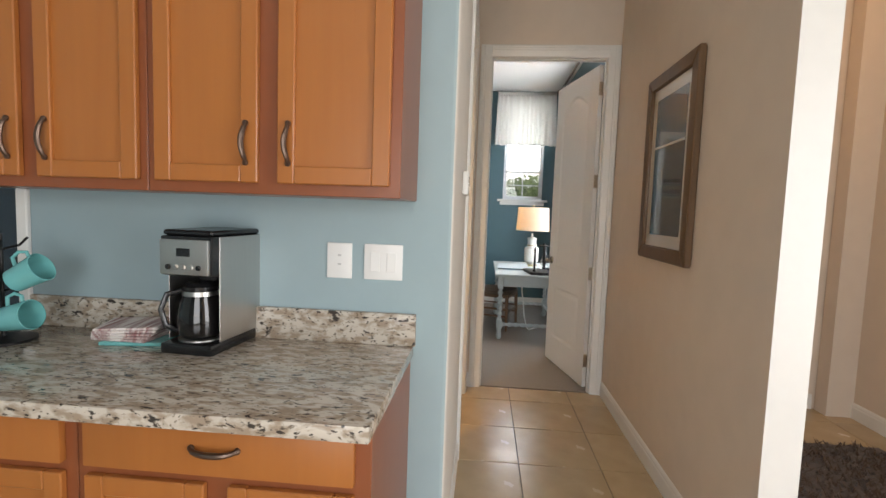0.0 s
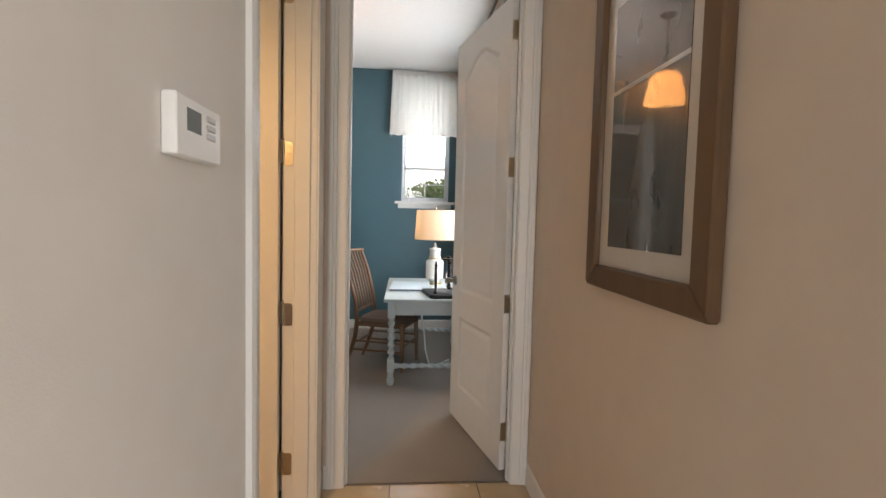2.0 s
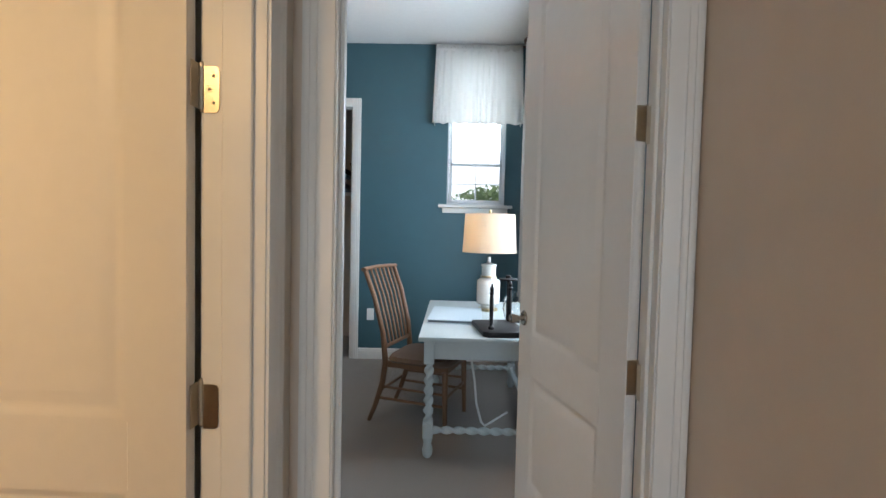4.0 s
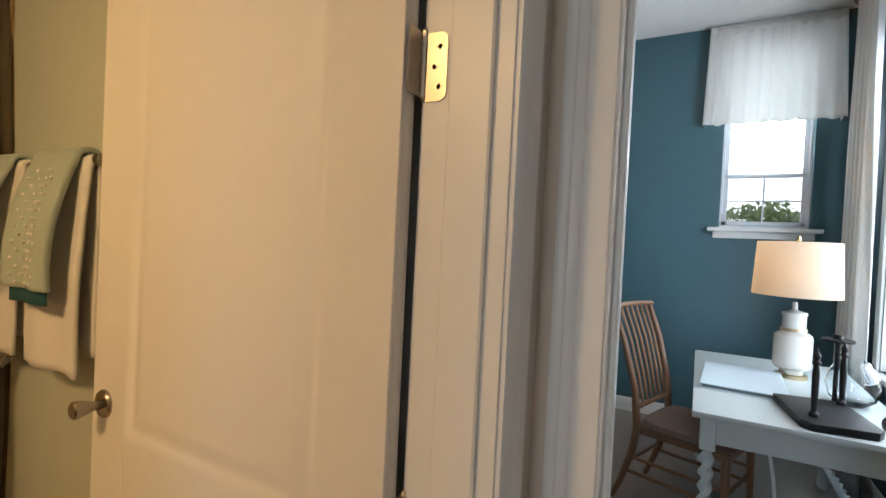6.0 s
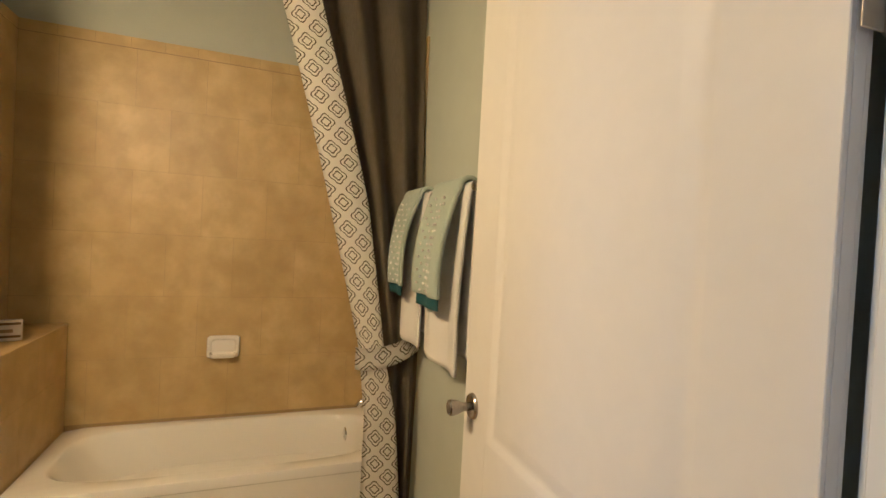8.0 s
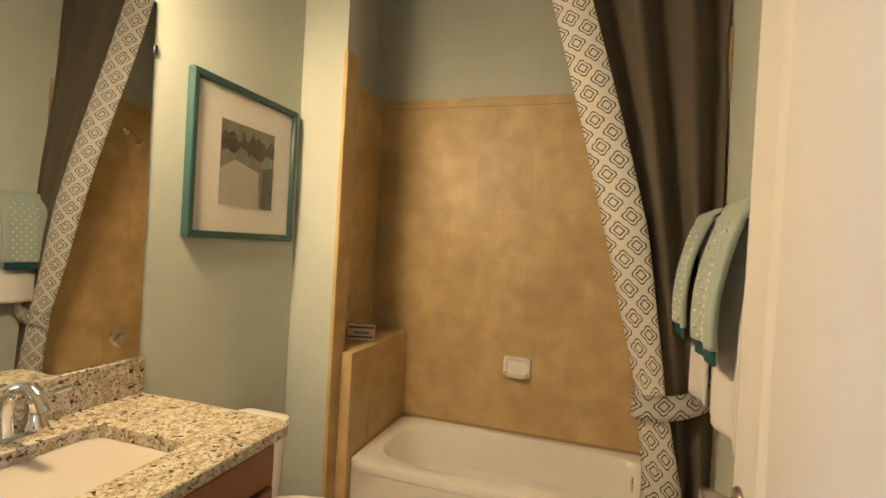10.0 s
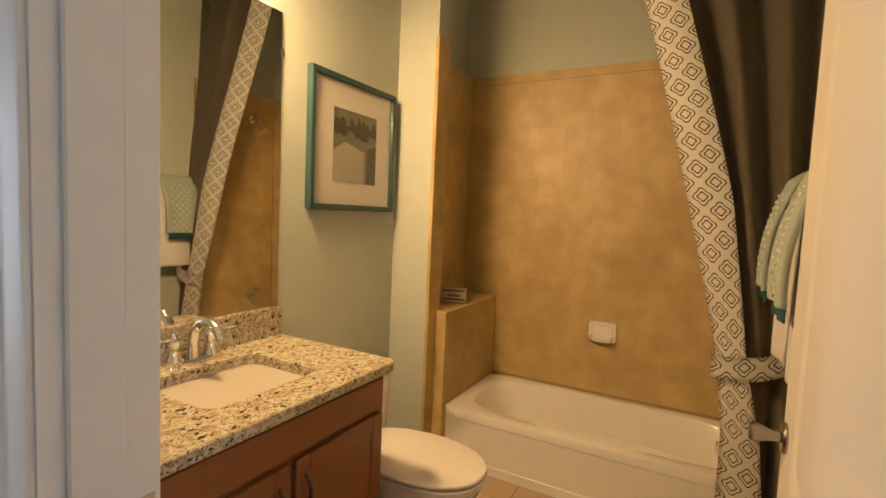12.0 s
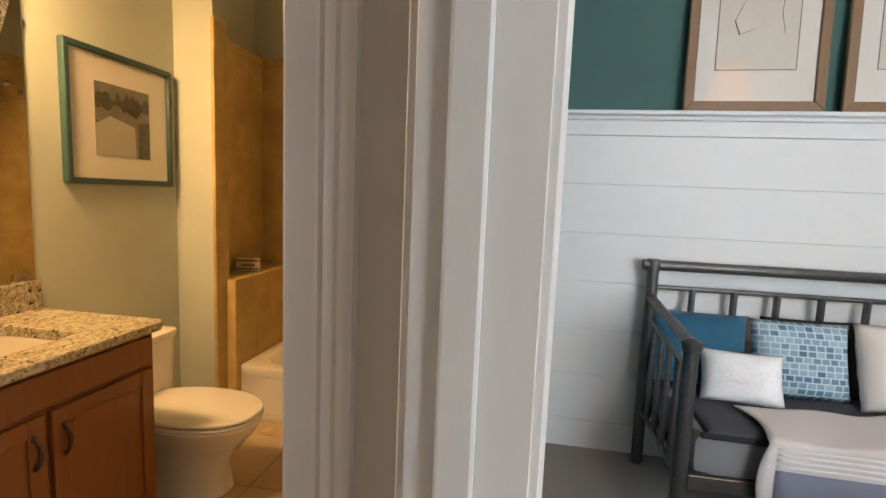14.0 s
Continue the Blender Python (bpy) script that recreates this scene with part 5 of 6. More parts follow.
ceramic = material("cream_ceramic", (0.70, 0.67, 0.61), 0.22, grain=0.06, scale=20, coat=0.4)
gold = material("pale_gold", (0.62, 0.50, 0.30), 0.3, 1.0, grain=0.1, scale=50)
lp = thing("table_lamp", "cream ceramic table lamp with a linen drum shade, lit", "table lamp", (0.735, 2.40, DZ))
part("foot", lathe([(0.075, 0), (0.075, 0.018), (0.068, 0.022)], 28), gold, lp, "pale gold foot")
part("base", lathe([(0.052, 0.022), (0.055, 0.045), (0.078, 0.052), (0.087, 0.062), (0.089, 0.075), (0.089, 0.215), (0.086, 0.232), (0.074, 0.242), (0.060, 0.250), (0.055, 0.262), (0.055, 0.335), (0.061, 0.345), (0.058, 0.356), (0.03, 0.362), (0.014, 0.370), (0.012, 0.41), (0, 0.41)], 32), ceramic, lp)
part("collar", lathe([(0.0565, 0.254), (0.062, 0.256), (0.062, 0.268), (0.0565, 0.270)], 32), gold, lp, "pale gold collar")
part("shade", lathe([(0.205, 0.445), (0.190, 0.735), (0.187, 0.735), (0.202, 0.445)], 48), lamp_linen, lp, "cream linen drum shade")
part("harp", tube(arc((0, 0, 0.56), 0.07, -60, 240, 20, "xz"), 0.003, 8), gold, lp)
part("finial", lathe([(0.004, 0.735), (0.012, 0.745), (0.012, 0.758), (0.004, 0.77), (0, 0.771)], 12), gold, lp)
part("bulb", lathe([(0.012, 0.44), (0.028, 0.50), (0.03, 0.53), (0.018, 0.56), (0.0, 0.565)], 16), material("lit_bulb", (1.0, 0.80, 0.55), 0.5, emit=6.0), lp, "glowing bulb")
lamp("table_lamp_bulb", "POINT", (0.735, 2.40, DZ + 0.60), 7, WARM, 0.03)
co = thing("lamp_cord", "white lamp cord hanging under the desk", "cord", (0.60, 1.90, 0.006))
part("wire", tube([(0.0, 0.0, 0.686), (0.0, 0.0, 0.60), (-0.004, 0.0, 0.47), (0.02, 0.0, 0.33), (0.035, 0.0, 0.18), (0.07, 0.0, 0.05), (0.10, 0.04, 0.008), (0.18, 0.16, 0.004), (0.28, 0.30, 0.004)], 0.0075, 8), plastic_white, co)

pen = thing("pen_stand", "black wooden desk stand with turned candlestick posts", "desk stand", (0.745, 1.66, DZ), 8)
part("plinth", prism([(-0.10, -0.20, 0), (0.10, -0.20, 0), (0.13, -0.16, 0), (0.13, 0.20, 0), (-0.13, 0.20, 0), (-0.13, -0.16, 0)], (0, 0, 0.032), 0.006, seg=2), black_gap, pen)
POST = [(0.018, 0.032), (0.018, 0.045), (0.010, 0.055), (0.012, 0.12), (0.013, 0.20), (0.009, 0.235), (0.016, 0.245), (0.009, 0.255), (0.014, 0.27), (0.006, 0.285), (0.004, 0.30), (0, 0.301)]
for x, y in ((-0.07, -0.10), (0.105, 0.14)):
    part("post", lathe([(r, z) for r, z in POST], 16, at=(x, y, 0)), black_gap, pen)
cd = thing("candle_holder", "black iron candle holder with a wide drip pan", "candle holder", (0.83, 1.93, DZ))
part("base", lathe([(0.045, 0), (0.045, 0.006), (0.012, 0.014), (0.009, 0.06), (0.009, 0.27), (0.014, 0.28), (0.06, 0.285), (0.062, 0.295), (0.02, 0.297), (0.018, 0.315), (0, 0.315)], 20), black_gap, cd)
jar = thing("glass_jar", "clear round glass jar on the desk", "glass jar", (0.90, 1.98, DZ))
part("bowl", lathe([(0.05, 0.0), (0.085, 0.03), (0.098, 0.09), (0.09, 0.15), (0.06, 0.185), (0.058, 0.20), (0.055, 0.20), (0.057, 0.184), (0.086, 0.148), (0.094, 0.09), (0.081, 0.033), (0.0, 0.006)], 32), glass_mat, jar)

ch = thing("slat_back_chair", "walnut slat-back chair with a brown upholstered seat at the desk", "chair", (0.285, 2.09, 0.004), -19)
brown_leather = material("brown_leather_seat", (0.15, 0.098, 0.068), 0.5, grain=0.25, scale=60, bump=0.2, bump_scale=200)
part("seat", loft([ring(0.02, 0, 0.225, 0.225, 6, 0.425, 40), ring(0.02, 0, 0.235, 0.235, 6, 0.44, 40), ring(0.02, 0, 0.225, 0.225, 5, 0.465, 40), ring(0.02, 0, 0.15, 0.15, 4, 0.478, 40)]), brown_leather, ch)
part("seat_frame", box((-0.205, -0.205, 0.385), (0.235, 0.205, 0.427), 0.006), chair_wood, ch)
for s in (-1, 1):
    part("leg", tube([(0.215, s * 0.20, 0.40), (0.22, s * 0.205, 0.2), (0.225, s * 0.21, 0.0)], [0.021, 0.018, 0.014], 10), chair_wood, ch)
    part("leg", tube([(-0.335, s * 0.205, 0.0), (-0.285, s * 0.205, 0.12), (-0.235, s * 0.205, 0.28), (-0.215, s * 0.205, 0.42), (-0.235, s * 0.21, 0.62), (-0.30, s * 0.22, 0.86), (-0.375, s * 0.228, 1.045)], [0.014, 0.017, 0.020, 0.021, 0.018, 0.016, 0.013], 10), chair_wood, ch)
    part("stretcher", tube([(-0.27, s * 0.205, 0.17), (0.215, s * 0.207, 0.17)], 0.010, 8), chair_wood, ch)
    part("stretcher", tube([(-0.25, s * 0.205, 0.25), (0.21, s * 0.207, 0.25)], 0.009, 8), chair_wood, ch)
part("stretcher", tube([(0.218, -0.2, 0.22), (0.218, 0.2, 0.22)], 0.010, 8), chair_wood, ch)
part("stretcher", tube([(-0.265, -0.2, 0.21), (-0.265, 0.2, 0.21)], 0.010, 8), chair_wood, ch)
part("top_rail", tube([(-0.372, -0.245, 1.045), (-0.385, -0.12, 1.05), (-0.39, 0, 1.052), (-0.385, 0.12, 1.05), (-0.372, 0.245, 1.045)], 0.020, 12, flat=0.7), chair_wood, ch)
part("lower_rail", tube([(-0.226, -0.205, 0.52), (-0.23, 0.205, 0.52)], 0.014, 10), chair_wood, ch)
for k in range(7):
    y = -0.165 + 0.055 * k
    part("slat", tube([(-0.228, y, 0.52), (-0.262, y * 1.04, 0.68), (-0.312, y * 1.09, 0.86), (-0.383, y * 1.13, 1.045)], 0.0115, 8, flat=0.55), chair_wood, ch)
so = thing("wall_outlet", "white wall outlet plate low on the teal wall", "outlet", (-0.36, BED_N, 0.40))
part("plate", box((-0.036, -0.006, 0), (0.036, 0, 0.118), 0.003), plastic_white, so)
for z in (0.03, 0.075):
    part("socket", box((-0.016, -0.008, z - 0.012), (0.016, -0.005, z + 0.016), 0.002), plastic_white, so)
sd = thing("smoke_detector", "white round smoke detector on the bedroom ceiling", "smoke detector", (-0.55, 2.75, CEIL))
part("case", lathe([(0.07, 0.0), (0.07, -0.012), (0.06, -0.03), (0.03, -0.036), (0, -0.037)], 28), plastic_white, sd)

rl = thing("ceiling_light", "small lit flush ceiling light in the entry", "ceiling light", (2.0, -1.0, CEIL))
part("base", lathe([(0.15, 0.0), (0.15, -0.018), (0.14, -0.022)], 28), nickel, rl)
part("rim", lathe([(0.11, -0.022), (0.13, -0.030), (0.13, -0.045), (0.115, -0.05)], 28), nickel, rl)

# pendant
amber_glass = sheer("lit_amber_glass", (1.0, 0.74, 0.42), 0.7)
amber_glass.node_tree.nodes["Principled BSDF"].inputs["Emission Color"].default_value = (1.0, 0.62, 0.25, 1)
amber_glass.node_tree.nodes["Principled BSDF"].inputs["Emission Strength"].default_value = 9.0
pd = thing("pendant_lamp", "lit bedroom pendant with a cream glass bell shade", "pendant lamp", (-0.52, 1.66, CEIL))
part("canopy", lathe([(0.065, 0), (0.065, -0.012), (0.03, -0.03), (0.008, -0.036)], 24), nickel, pd)
part("stem", tube([(0, 0, -0.03), (0, 0, -0.36)], 0.007, 10), nickel, pd)
part("cage", lathe([(0.012, -0.34), (0.03, -0.37), (0.045, -0.44), (0.05, -0.50), (0.03, -0.505), (0.01, -0.36)], 16), nickel, pd)
part("shade", lathe([(0.10, -0.50), (0.125, -0.53), (0.165, -0.72), (0.168, -0.75), (0.164, -0.75), (0.161, -0.72), (0.121, -0.533), (0.098, -0.505)], 32), amber_glass, pd, "glowing cream glass shade")
part("finial", lathe([(0.015, -0.75), (0.02, -0.775), (0.008, -0.79), (0.006, -0.82), (0, -0.822)], 12), nickel, pd)

# shiplap wall, ledge and pictures
sl = thing("shiplap_panelling", "white painted shiplap boards below a picture ledge", "wall panelling", (BED_W, 0.115, 0), kind="structure")
prev = 0.0
for k, z in enumerate((0.165, 0.432, 0.70, 0.968, 1.234, 1.50, 1.757)):
    part("board", box((0.0, 0.0, prev + 0.0008), (0.016 if k else 0.022, 3.43, z - 0.0008), 0.0014), shiplap_paint, sl)
    prev = z
part("cap_board", box((0.0, 0.0, 1.7585), (0.022, 3.43, 1.858), 0.003), shiplap_paint, sl)
ld = thing("picture_ledge", "white painted picture ledge on top of the shiplap", "ledge", (BED_W, 0.115, 1.858), kind="structure")
part("shelf", box((0.0, 0.0, 0.0), (0.095, 3.43, 0.020), 0.004), shiplap_paint, ld)
part("lip", box((0.0, 0.0, -0.022), (0.055, 3.43, 0.0), 0.006), shiplap_paint, ld)

ink = material("grey_sketch_ink", (0.20, 0.185, 0.16), 0.6, grain=0.3, scale=60)


def sketch(p, y):
    part("paper", box((-0.185, y - 0.001, 0.20), (0.185, y + 0.0004, 0.76)), material("cream_paper", (0.60, 0.55, 0.46), 0.6, grain=0.06, scale=40, coat=0.9) if "cream_paper" not in bpy.data.materials else bpy.data.materials["cream_paper"], p)
    for a, b in (((-0.185, 0.20), (0.185, 0.204)), ((-0.185, 0.756), (0.185, 0.76)), ((-0.185, 0.20), (-0.181, 0.76)), ((0.181, 0.20), (0.185, 0.76))):
        part("border_line", box((a[0], y - 0.0022, a[1]), (b[0], y - 0.001, b[1])), ink, p)
    pts = [(-0.02, y - 0.002, 0.40), (-0.085, y - 0.002, 0.37), (-0.11, y - 0.002, 0.44), (-0.06, y - 0.002, 0.55), (0.04, y - 0.002, 0.60), (0.11, y - 0.002, 0.56), (0.10, y - 0.002, 0.48), (0.12, y - 0.002, 0.38)]
    part("drawing", tube(pts, [0.003, 0.009, 0.006, 0.004, 0.004, 0.006, 0.003, 0.002], 6, flat=0.12), ink, p)


for y0 in (1.165, 1.88, 2.595):
    m = Matrix.Translation((BED_W + 0.052, y0, 1.879)) @ pose(0, 0, 0, 0, 0, 90) @ pose(0, 0, 0, -2.6, 0, 0)
    framed("ledge_picture", "line drawing in a brown oak frame leaning on the picture ledge", 0.64, 0.86, 0.048, 0.026, oak_frame, mat_board, (0, 0, 0), m, sketch)

# daybed
db = thing("daybed", "dark gunmetal tubular daybed with slatted back and arms", "daybed", (-2.10, 0.765, 0.004))
BL, BD, BH = 2.0, 0.66, 1.085
part("back_rail", tube([(0, -0.05, BH), (0, BL + 0.05, BH)], 0.027, 14), gunmetal, db)
part("back_rail", tube([(0, 0, BH - 0.115), (0, BL, BH - 0.115)], 0.013, 10), gunmetal, db)
part("back_rail", tube([(0, 0, 0.36), (0, BL, 0.36)], 0.013, 10), gunmetal, db)
for y in (0.0, BL):
    bp = part("post", tube([(0, y, 0.0), (0, y, BH)], 0.030, 14), gunmetal, db)
    part("cap", lathe([(0.034, BH - 0.03), (0.036, BH - 0.02), (0.036, BH + 0.02), (0.03, BH + 0.03), (0, BH + 0.032)], 16, at=(0, y, 0)), gunmetal, bp)
    fp_ = part("post", tube([(BD, y, 0.0), (BD, y, 0.855)], 0.030, 14), gunmetal, db)
    part("cap", lathe([(0.032, 0.83), (0.040, 0.85), (0.038, 0.872), (0.02, 0.885), (0, 0.886)], 16, at=(BD, y, 0)), gunmetal, fp_)
    part("arm_rail", tube([(0, y, 0.915), (BD * 0.5, y, 0.885), (BD, y, 0.86)], 0.024, 12), gunmetal, db)
    part("arm_rail", tube([(0, y, 0.80), (BD, y, 0.76)], 0.011, 10), gunmetal, db)
    part("arm_rail", tube([(0, y, 0.30), (BD, y, 0.30)], 0.013, 10), gunmetal, db)
    for k in range(1, 5):
        x = BD * k / 5
        part("arm_bar", tube([(x, y, 0.30), (x, y, 0.80 - 0.04 * k / 5)], 0.014, 10), gunmetal, db)
for k in range(1, 10):
    part("back_bar", tube([(0, BL * k / 10, 0.36), (0, BL * k / 10, BH - 0.115)], 0.017, 10), gunmetal, db)
part("side_rail", box((BD - 0.015, 0.03, 0.27), (BD + 0.015, BL - 0.03, 0.33), 0.004), gunmetal, db)
part("side_rail", box((-0.015, 0.03, 0.27), (0.015, BL - 0.03, 0.33), 0.004), gunmetal, db)
part("slat_deck", box((0.0, 0.03, 0.30), (BD, BL - 0.03, 0.318)), gunmetal, db)


def pillow(name, label, at, turn, tilt, w, h, d, mat, seed=0):
    p = thing(name, label, "pillow", at, group="pillows on the daybed")
    p.matrix_world = pose(*at) @ pose(0, 0, 0, 0, 0, turn) @ pose(0, 0, 0, 0, tilt, 0)
    bm = bmesh.new()
    n = 16
    for s in (-1, 1):
        grid = [[bm.verts.new((s * d / 2 * (max(0, (1 - (2 * i / n - 1) ** 4) * (1 - (2 * j / n - 1) ** 4))) ** 0.55 + 0.006 * noise.noise((i * 0.5, j * 0.5, seed)), (i / n - 0.5) * w * (1 - 0.06 * (1 - (2 * j / n - 1) ** 2)), (j / n) * h + 0.03 * h * (0.5 - j / n) * (1 - (2 * i / n - 1) ** 2))) for j in range(n + 1)] for i in range(n + 1)]
        for i in range(n):
            for j in range(n):
                bm.faces.new((grid[i][j], grid[i + 1][j], grid[i + 1][j + 1], grid[i][j + 1]))
    bmesh.ops.remove_doubles(bm, verts=bm.verts, dist=0.004)
    part("cushion", bm, mat, p, smooth=180)
    return p


teal_velvet = material("teal_velvet", (0.006, 0.105, 0.19), 0.8, grain=0.25, scale=120, sheen=0.12, bump=0.2, bump_scale=300)
dash = material("blue_dashed_print", (0.55, 0.62, 0.66), 0.85, bump=0.2, bump_scale=300)
nt = dash.node_tree
brick = nt.nodes.new("ShaderNodeTexBrick")
brick.inputs["Color1"].default_value, brick.inputs["Color2"].default_value, brick.inputs["Mortar"].default_value = (0.05, 0.15, 0.24, 1), (0.30, 0.46, 0.54, 1), (0.50, 0.60, 0.65, 1)
brick.inputs["Scale"].default_value, brick.inputs["Mortar Size"].default_value, brick.inputs["Mortar Smooth"].default_value = 1.0, 0.0045, 0.6
brick.inputs["Brick Width"].default_value, brick.inputs["Row Height"].default_value = 0.038, 0.029
brick.offset_frequency = 3
spin = nt.nodes.new("ShaderNodeMapping")
spin.vector_type, spin.inputs["Rotation"].default_value = "TEXTURE", (radians(90), 0, radians(90))
nt.links.new(nt.nodes["Texture Coordinate"].outputs["Object"], spin.inputs[0])
nt.links.new(spin.outputs[0], brick.inputs["Vector"])
nt.links.new(brick.outputs["Color"], nt.nodes["Principled BSDF"].inputs["Base Color"])
cream_cloth = material("cream_cotton", (0.66, 0.60, 0.55), 0.9, grain=0.08, scale=250, bump=0.3, bump_scale=300)
white_cloth = material("white_textured_cotton", (0.82, 0.83, 0.84), 0.9, grain=0.10, scale=60, bump=0.9, bump_scale=60)
slate_cloth = material("slate_coverlet", (0.055, 0.06, 0.075), 0.9, grain=0.25, scale=200, bump=0.4, bump_scale=300)
grey_cloth = material("grey_bed_skirt", (0.22, 0.22, 0.23), 0.9, grain=0.15, scale=200, bump=0.3, bump_scale=300)
black_trim = material("black_trim_cloth", (0.014, 0.014, 0.016), 0.85, grain=0.2, scale=100)
mt = thing("mattress", "mattress under a slate coverlet on the daybed", "mattress", (-2.085, 0.81, 0.322))
part("body", loft([ring(0.318, 0.955, 0.312, 0.945, 12, 0.0, 64), ring(0.318, 0.955, 0.314, 0.952, 12, 0.03, 64), ring(0.318, 0.955, 0.314, 0.952, 12, 0.13, 64), ring(0.318, 0.955, 0.307, 0.94, 10, 0.165, 64), ring(0.318, 0.955, 0.21, 0.82, 6, 0.175, 64)]), grey_cloth, mt)
part("coverlet", sheet(lambda u, v: (0.02 + 0.605 * u, 0.06 + 1.82 * v, 0.186 + 0.008 * math.sin(9 * u + 14 * v) * math.sin(7 * v)), 20, 40, 0.012), slate_cloth, mt, "slate grey coverlet", smooth=180)
part("edge_trim", tube([(0.630, 0.03, 0.17), (0.632, 0.5, 0.165), (0.634, 1.2, 0.17), (0.630, 1.88, 0.17)], 0.013, 8), black_trim, mt, "black piped edge")
tw = thing("throw_blanket", "pale grey-beige striped throw draped over the daybed", "throw blanket", (-2.085, 0.81, 0.50))


def throw_fn(u, v):
    s = 0.36 + 0.61 * u + 0.03 * math.sin(7 * v + 1) * (1 - u) + 0.015 * math.sin(19 * v) * (1 - u)
    y = 0.24 + 1.16 * v + 0.03 * math.sin(6 * u)
    wob = 0.010 * math.sin(11 * v + 5 * u) + 0.006 * math.sin(23 * v)
    if s < 0.685:
        return (s, y, 0.036 + wob * 0.6)
    d = s - 0.685
    return (0.710 + wob * 0.5, y, 0.034 - d)


part("cloth", sheet(throw_fn, 50, 40, 0.006), material("beige_throw_knit", (0.62, 0.57, 0.55), 0.95, grain=0.12, scale=200, bump=0.5, bump_scale=220), tw, smooth=180)
for k in range(4):
    z = 0.015 - 0.022 * k
    part("stripe", sheet(lambda u, v: (0.7185 + 0.010 * math.sin(11 * u + 5) * 0.5 + 0.006 * math.sin(23 * u) * 0.5, 0.27 + 1.12 * u, z - 0.008 * v), 40, 1, 0.002), white_terry, tw, "white woven stripe", smooth=180)
part("lower_band", sheet(lambda u, v: (0.7175 + 0.010 * math.sin(11 * u + 5) * 0.5, 0.27 + 1.12 * u, -0.075 - 0.15 * v), 40, 2, 0.003), material("slate_band_knit", (0.16, 0.17, 0.22), 0.95, grain=0.15, scale=200, bump=0.5, bump_scale=220), tw, "slate blue band", smooth=180)
pillow("throw_pillow", "teal velvet pillow against the daybed back", (-1.99, 0.985, 0.505), -6, -14, 0.46, 0.37, 0.15, teal_velvet, 1)
pillow("throw_pillow", "blue and white dash-print pillow with black edges against the back", (-1.93, 1.43, 0.505), 0, -14, 0.44, 0.37, 0.15, dash, 2)
pillow("throw_pillow", "plain cream cotton pillow on the daybed", (-1.86, 1.84, 0.505), 6, -16, 0.42, 0.40, 0.15, cream_cloth, 3)
pillow("throw_pillow", "small white textured lumbar pillow in front of the others", (-1.79, 1.12, 0.505), -8, -24, 0.35, 0.24, 0.14, white_cloth, 4)
pillow("throw_pillow", "black edged pillow behind the print pillow", (-1.995, 1.50, 0.505), 0, -12, 0.44, 0.37, 0.12, black_trim, 5)

# closet shelf seen through the open doorway
cs = thing("closet_shelf", "wire closet shelf with a hanging rail", "closet shelf", (-1.25, 4.10, 1.72))
for k in range(9):
    part("wire", tube([(-0.85, 0.05 * k, 0), (0.90, 0.05 * k, 0)], 0.004, 6), plastic_white, cs)
part("lip", tube([(-0.85, 0.0, -0.03), (0.90, 0.0, -0.03)], 0.005, 6), plastic_white, cs)
bx = thing("storage_box", "brown woven storage box on the closet shelf", "storage box", (-0.56, 4.28, 1.725))
part("body", box((-0.15, -0.15, 0), (0.15, 0.15, 0.30), 0.01), frame_wood, bx)
part("lid", box((-0.155, -0.155, 0.30), (0.155, 0.155, 0.335), 0.008), frame_wood, bx)
fs = thing("folded_blankets", "stack of folded striped blankets on the closet shelf", "blankets", (-0.90, 4.28, 1.725))
for k in range(5):
    part("fold", box((-0.14, -0.15, 0.055 * k), (0.14, 0.15, 0.055 * k + 0.052), 0.018, seg=2), (dash, grey_cloth, cream_cloth, dash, slate_cloth)[k], fs)

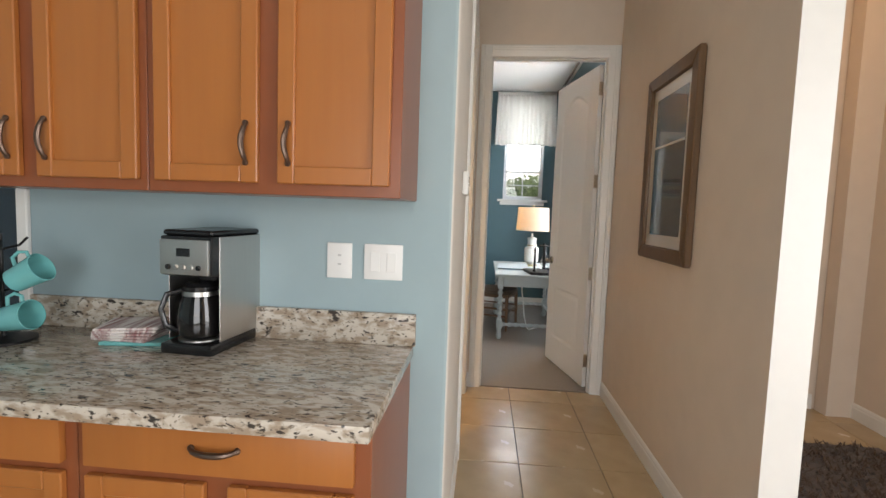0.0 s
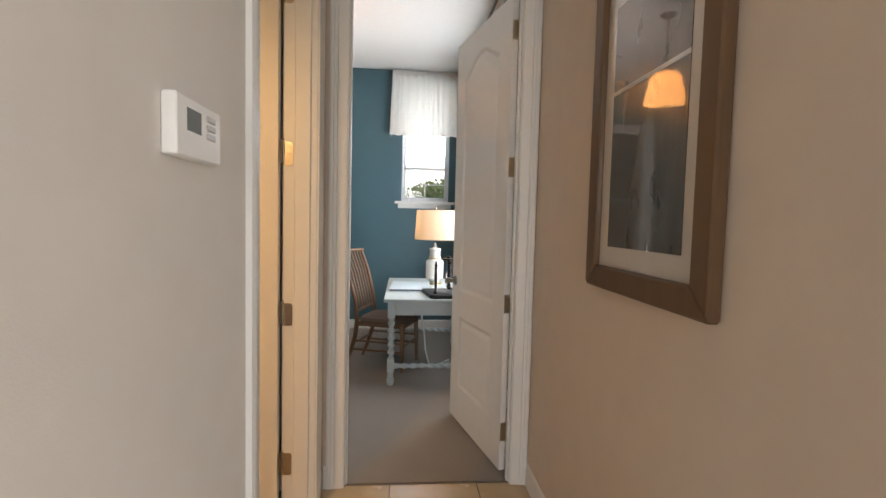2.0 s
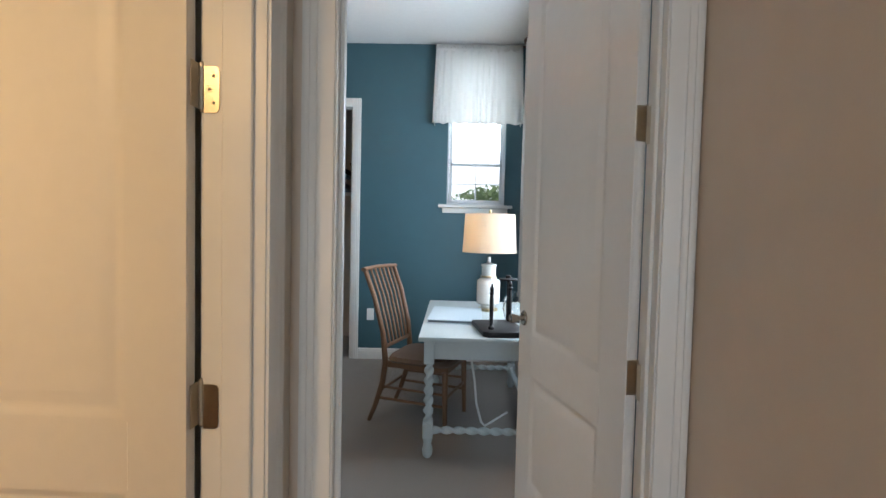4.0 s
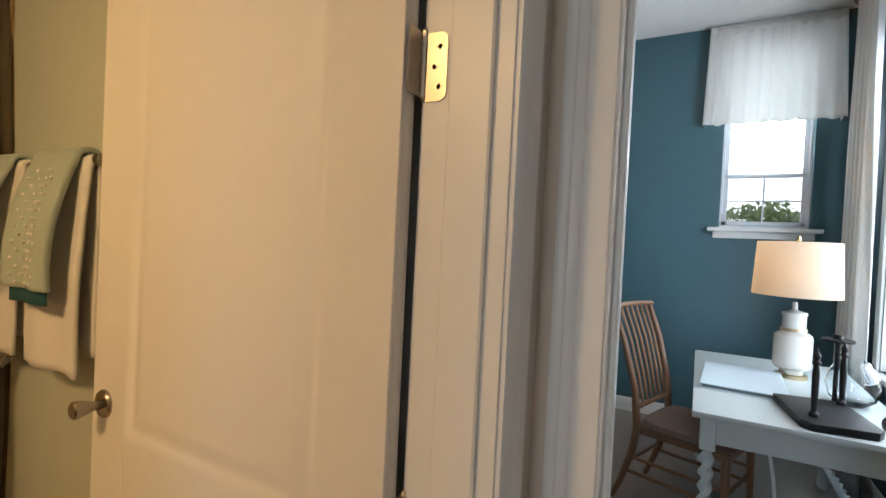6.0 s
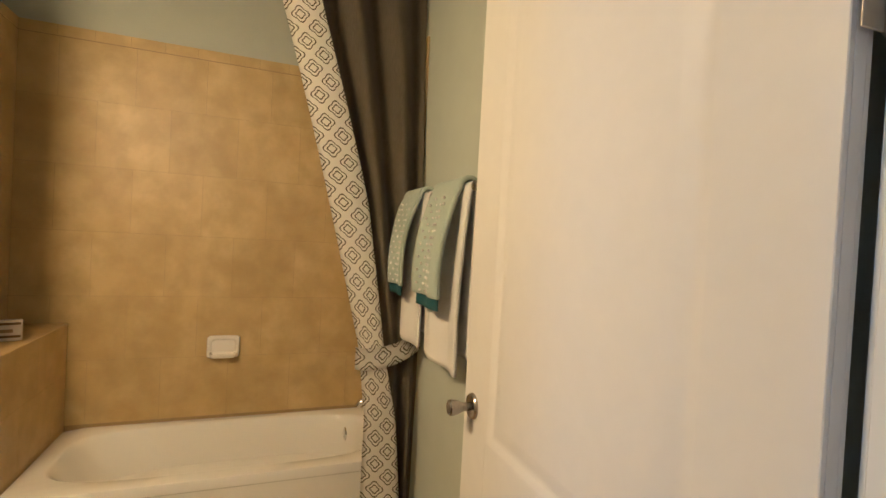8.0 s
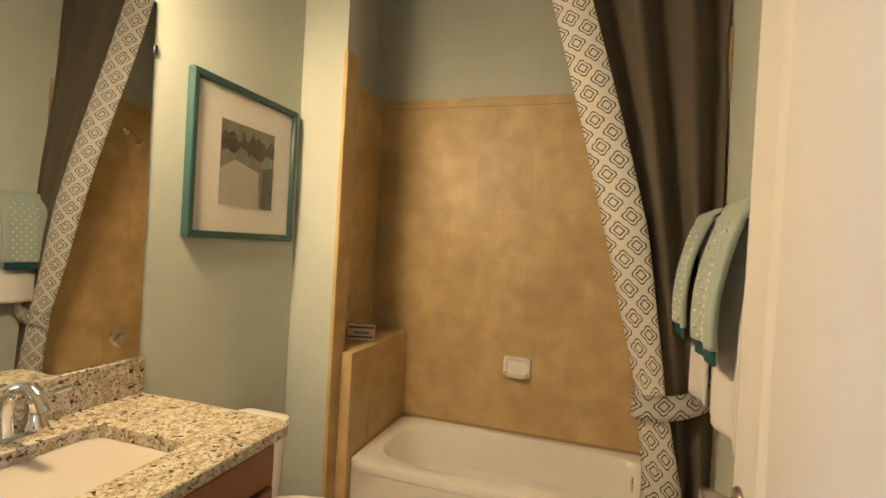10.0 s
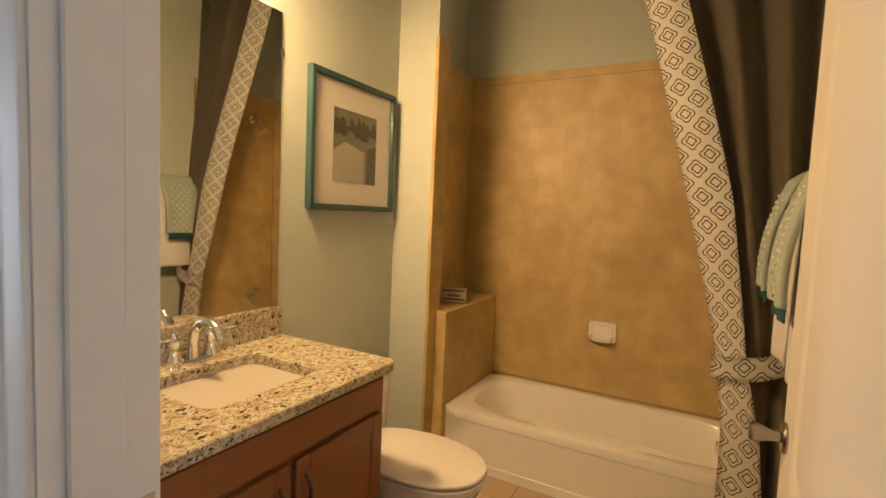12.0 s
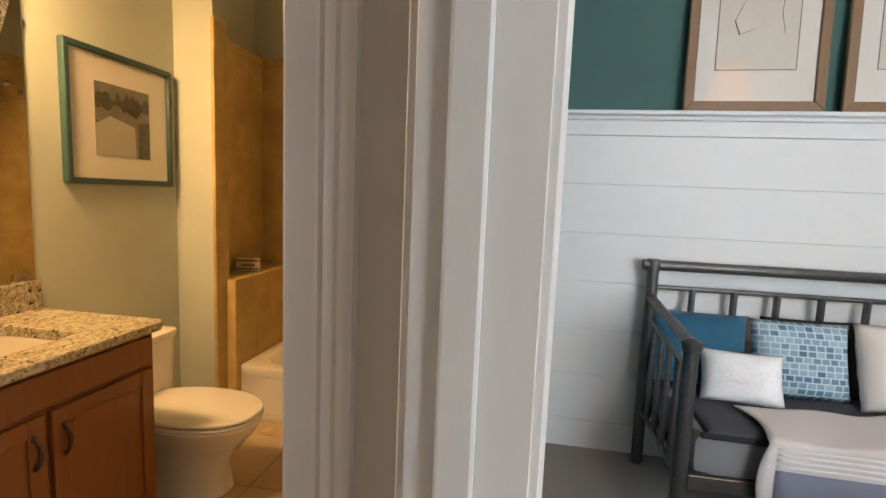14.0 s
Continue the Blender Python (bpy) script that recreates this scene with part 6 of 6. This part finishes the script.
# ---- outside the windows ----
solid("backdrop", box((-60, 70, -2), (60, 70.5, 60)), material("hazy_sky_glow", (0.95, 0.98, 1.0), 1.0, emit=1.6), "hazy white sky far beyond the window", "sky")
ground = solid("ground", box((-600, -600, -0.6), (600, 600, -0.4)), material("lawn", (0.06, 0.10, 0.03), 0.95, grain=0.4, scale=3), "green lawn reaching the horizon outside", "ground")
leaf_mat = sheer("garden_leaves", (0.24, 0.32, 0.16), 0.45)
bark = material("bark", (0.09, 0.065, 0.045), 0.9, grain=0.4, scale=20)
for gx, gy, gs in ((1.6, 13.5, 1.22), (-0.2, 14.5, 1.2), (3.3, 15.0, 1.28), (9.5, 3.5, 1.1)):
    tr = thing("tree", "small leafy garden tree outside the window", "tree", (gx, gy, -0.4), group="garden trees")
    part("trunk", tube([(0, 0, 0), (0.05, 0.02, 0.8), (0.0, 0.05, 1.6 * gs)], [0.11, 0.085, 0.05], 10), bark, tr)
    rr = random.Random(int(gx * 10))
    for k in range(5):
        a = k * 1.26
        part("limb", tube([(0, 0.04, 1.2 * gs), (0.4 * math.cos(a), 0.4 * math.sin(a), 1.6 * gs), (0.8 * math.cos(a), 0.8 * math.sin(a), 1.95 * gs)], [0.05, 0.035, 0.015], 8), bark, tr)
    bl = bmesh.new()
    for k in range(3000):
        a, q, d = rr.uniform(0, 6.28), rr.uniform(-1, 1), rr.random() ** 0.4
        lump = 0.8 + 0.35 * noise.noise((math.cos(a) * 1.6, math.sin(a) * 1.6, q * 2 + gx))
        c = Vector((math.cos(a) * math.sqrt(1 - q * q) * 1.25 * d * lump, math.sin(a) * math.sqrt(1 - q * q) * 1.25 * d * lump, (1.95 + q * 0.75 * d * lump) * gs))
        e1, e2 = Vector((rr.uniform(-1, 1), rr.uniform(-1, 1), rr.uniform(-1, 1))).normalized() * 0.09, Vector((rr.uniform(-1, 1), rr.uniform(-1, 1), rr.uniform(-1, 1))).normalized() * 0.05
        bl.faces.new([bl.verts.new(c - e1), bl.verts.new(c + e2), bl.verts.new(c + e1), bl.verts.new(c - e2)])
    part("crown", bl, leaf_mat, tr, smooth=None)

# ---- tiles, piece by piece ----
S, G = 0.445, 0.005


def tile_mesh(name, sx_, sy_, sz_, mat):
    me = finish(name, box((0, 0, 0), (sx_, sy_, sz_), 0.0015), mat)
    return me


def lay(me, parent, at):
    ob = new("tile", me)
    ob.location = at
    ob.parent = parent
    return ob


full = tile_mesh("floor_tile_full", S - G, S - G, 0.008, floor_tile_mat)
short = tile_mesh("floor_tile_cut", S - G, 0.249 - G, 0.008, floor_tile_mat)
X0, Y0 = 0.369, -0.224
for i in range(-8, 6):
    lay(short, floor_slab, (X0 + i * S + G / 2, Y0 + G / 2, -0.005))
    for j in range(1, 11):
        lay(full, floor_slab, (X0 + i * S + G / 2, Y0 - j * S + G / 2, -0.005))
    for j in range(11, 16):
        if -3 <= i <= 4:
            lay(full, floor_slab, (X0 + i * S + G / 2, Y0 - j * S + G / 2, -0.005))

TZ = 0.330
for nm, face in (("alcove_tile_west", "W"), ("alcove_tile_south", "S"), ("alcove_tile_ledge", "L"), ("alcove_tile_north", "N")):
    if face == "W":
        back = box((BATH_W - 0.012, -1.846, 0.30), (BATH_W + 0.0030, -0.004, 2.33))
    elif face == "S":
        back = box((BATH_W, -1.847, 0.30), (-2.03, -1.8347, 2.33))
    elif face == "N":
        back = box((BATH_W, -0.0088, 0.30), (-2.0, -0.001, 2.33))
    else:
        back = box((BATH_W, -1.600, 0.0), (-2.04, -1.5912, 0.835))
    w = solid(nm, back, wall_grout, "tan stone-look tile with a narrow border course", "wall tile", smooth=None)
    rows = [(0.332 + k * TZ, 0.332 + (k + 1) * TZ) for k in range(6)]
    rows = [(a, min(b, 2.275)) for a, b in rows if a < 2.2] + [(2.278, 2.333)]
    if face == "L":
        rows = [(0.02, 0.332), (0.332, 0.60), (0.60, 0.843)]
    for r, (z0, z1) in enumerate(rows):
        step = 0.155 if z1 - z0 < 0.1 else TZ
        lo, hi = {"W": (-1.836, -0.01), "S": (BATH_W + 0.008, -2.035), "N": (BATH_W + 0.008, -2.005), "L": (BATH_W + 0.008, -2.042)}[face]
        at = lo - (step / 2 if r % 2 and step > 0.2 else 0)
        while at < hi - 0.01:
            a, b = max(at, lo), min(at + step, hi)
            if b - a > 0.02:
                g = 0.0006
                if face == "W":
                    bm = box((BATH_W - 0.004, a + g, z0 + g), (BATH_W + 0.004, b - g, z1 - g), 0.0005)
                elif face == "S":
                    bm = box((a + g, -1.8415, z0 + g), (b - g, -1.8335, z1 - g), 0.0005)
                elif face == "N":
                    bm = box((a + g, -0.010, z0 + g), (b - g, -0.002, z1 - g), 0.0005)
                else:
                    bm = box((a + g, -1.600, z0 + g), (b - g, -1.590, z1 - g), 0.0005)
                part("tile", bm, wall_tile_mat, w, smooth=None)
            at += step
lt = solid("ledge_top_tile", box((BATH_W + 0.006, -1.833, 0.843), (-2.035, -1.587, 0.853), 0.003), wall_tile_mat, "tan tile capping the tub ledge", "wall tile")
solid("tile_edge_trim", box((-2.065, -1.674, 0.0), (-1.941, -1.652, 2.333), 0.004), wall_tile_mat, "tan bullnose tile edge on the wing wall", "trim")
solid("tile_edge_trim", box((-2.045, -1.652, 0.0), (-2.030, -1.590, 0.848), 0.003), wall_tile_mat, "tan bullnose tile edge on the ledge", "trim")
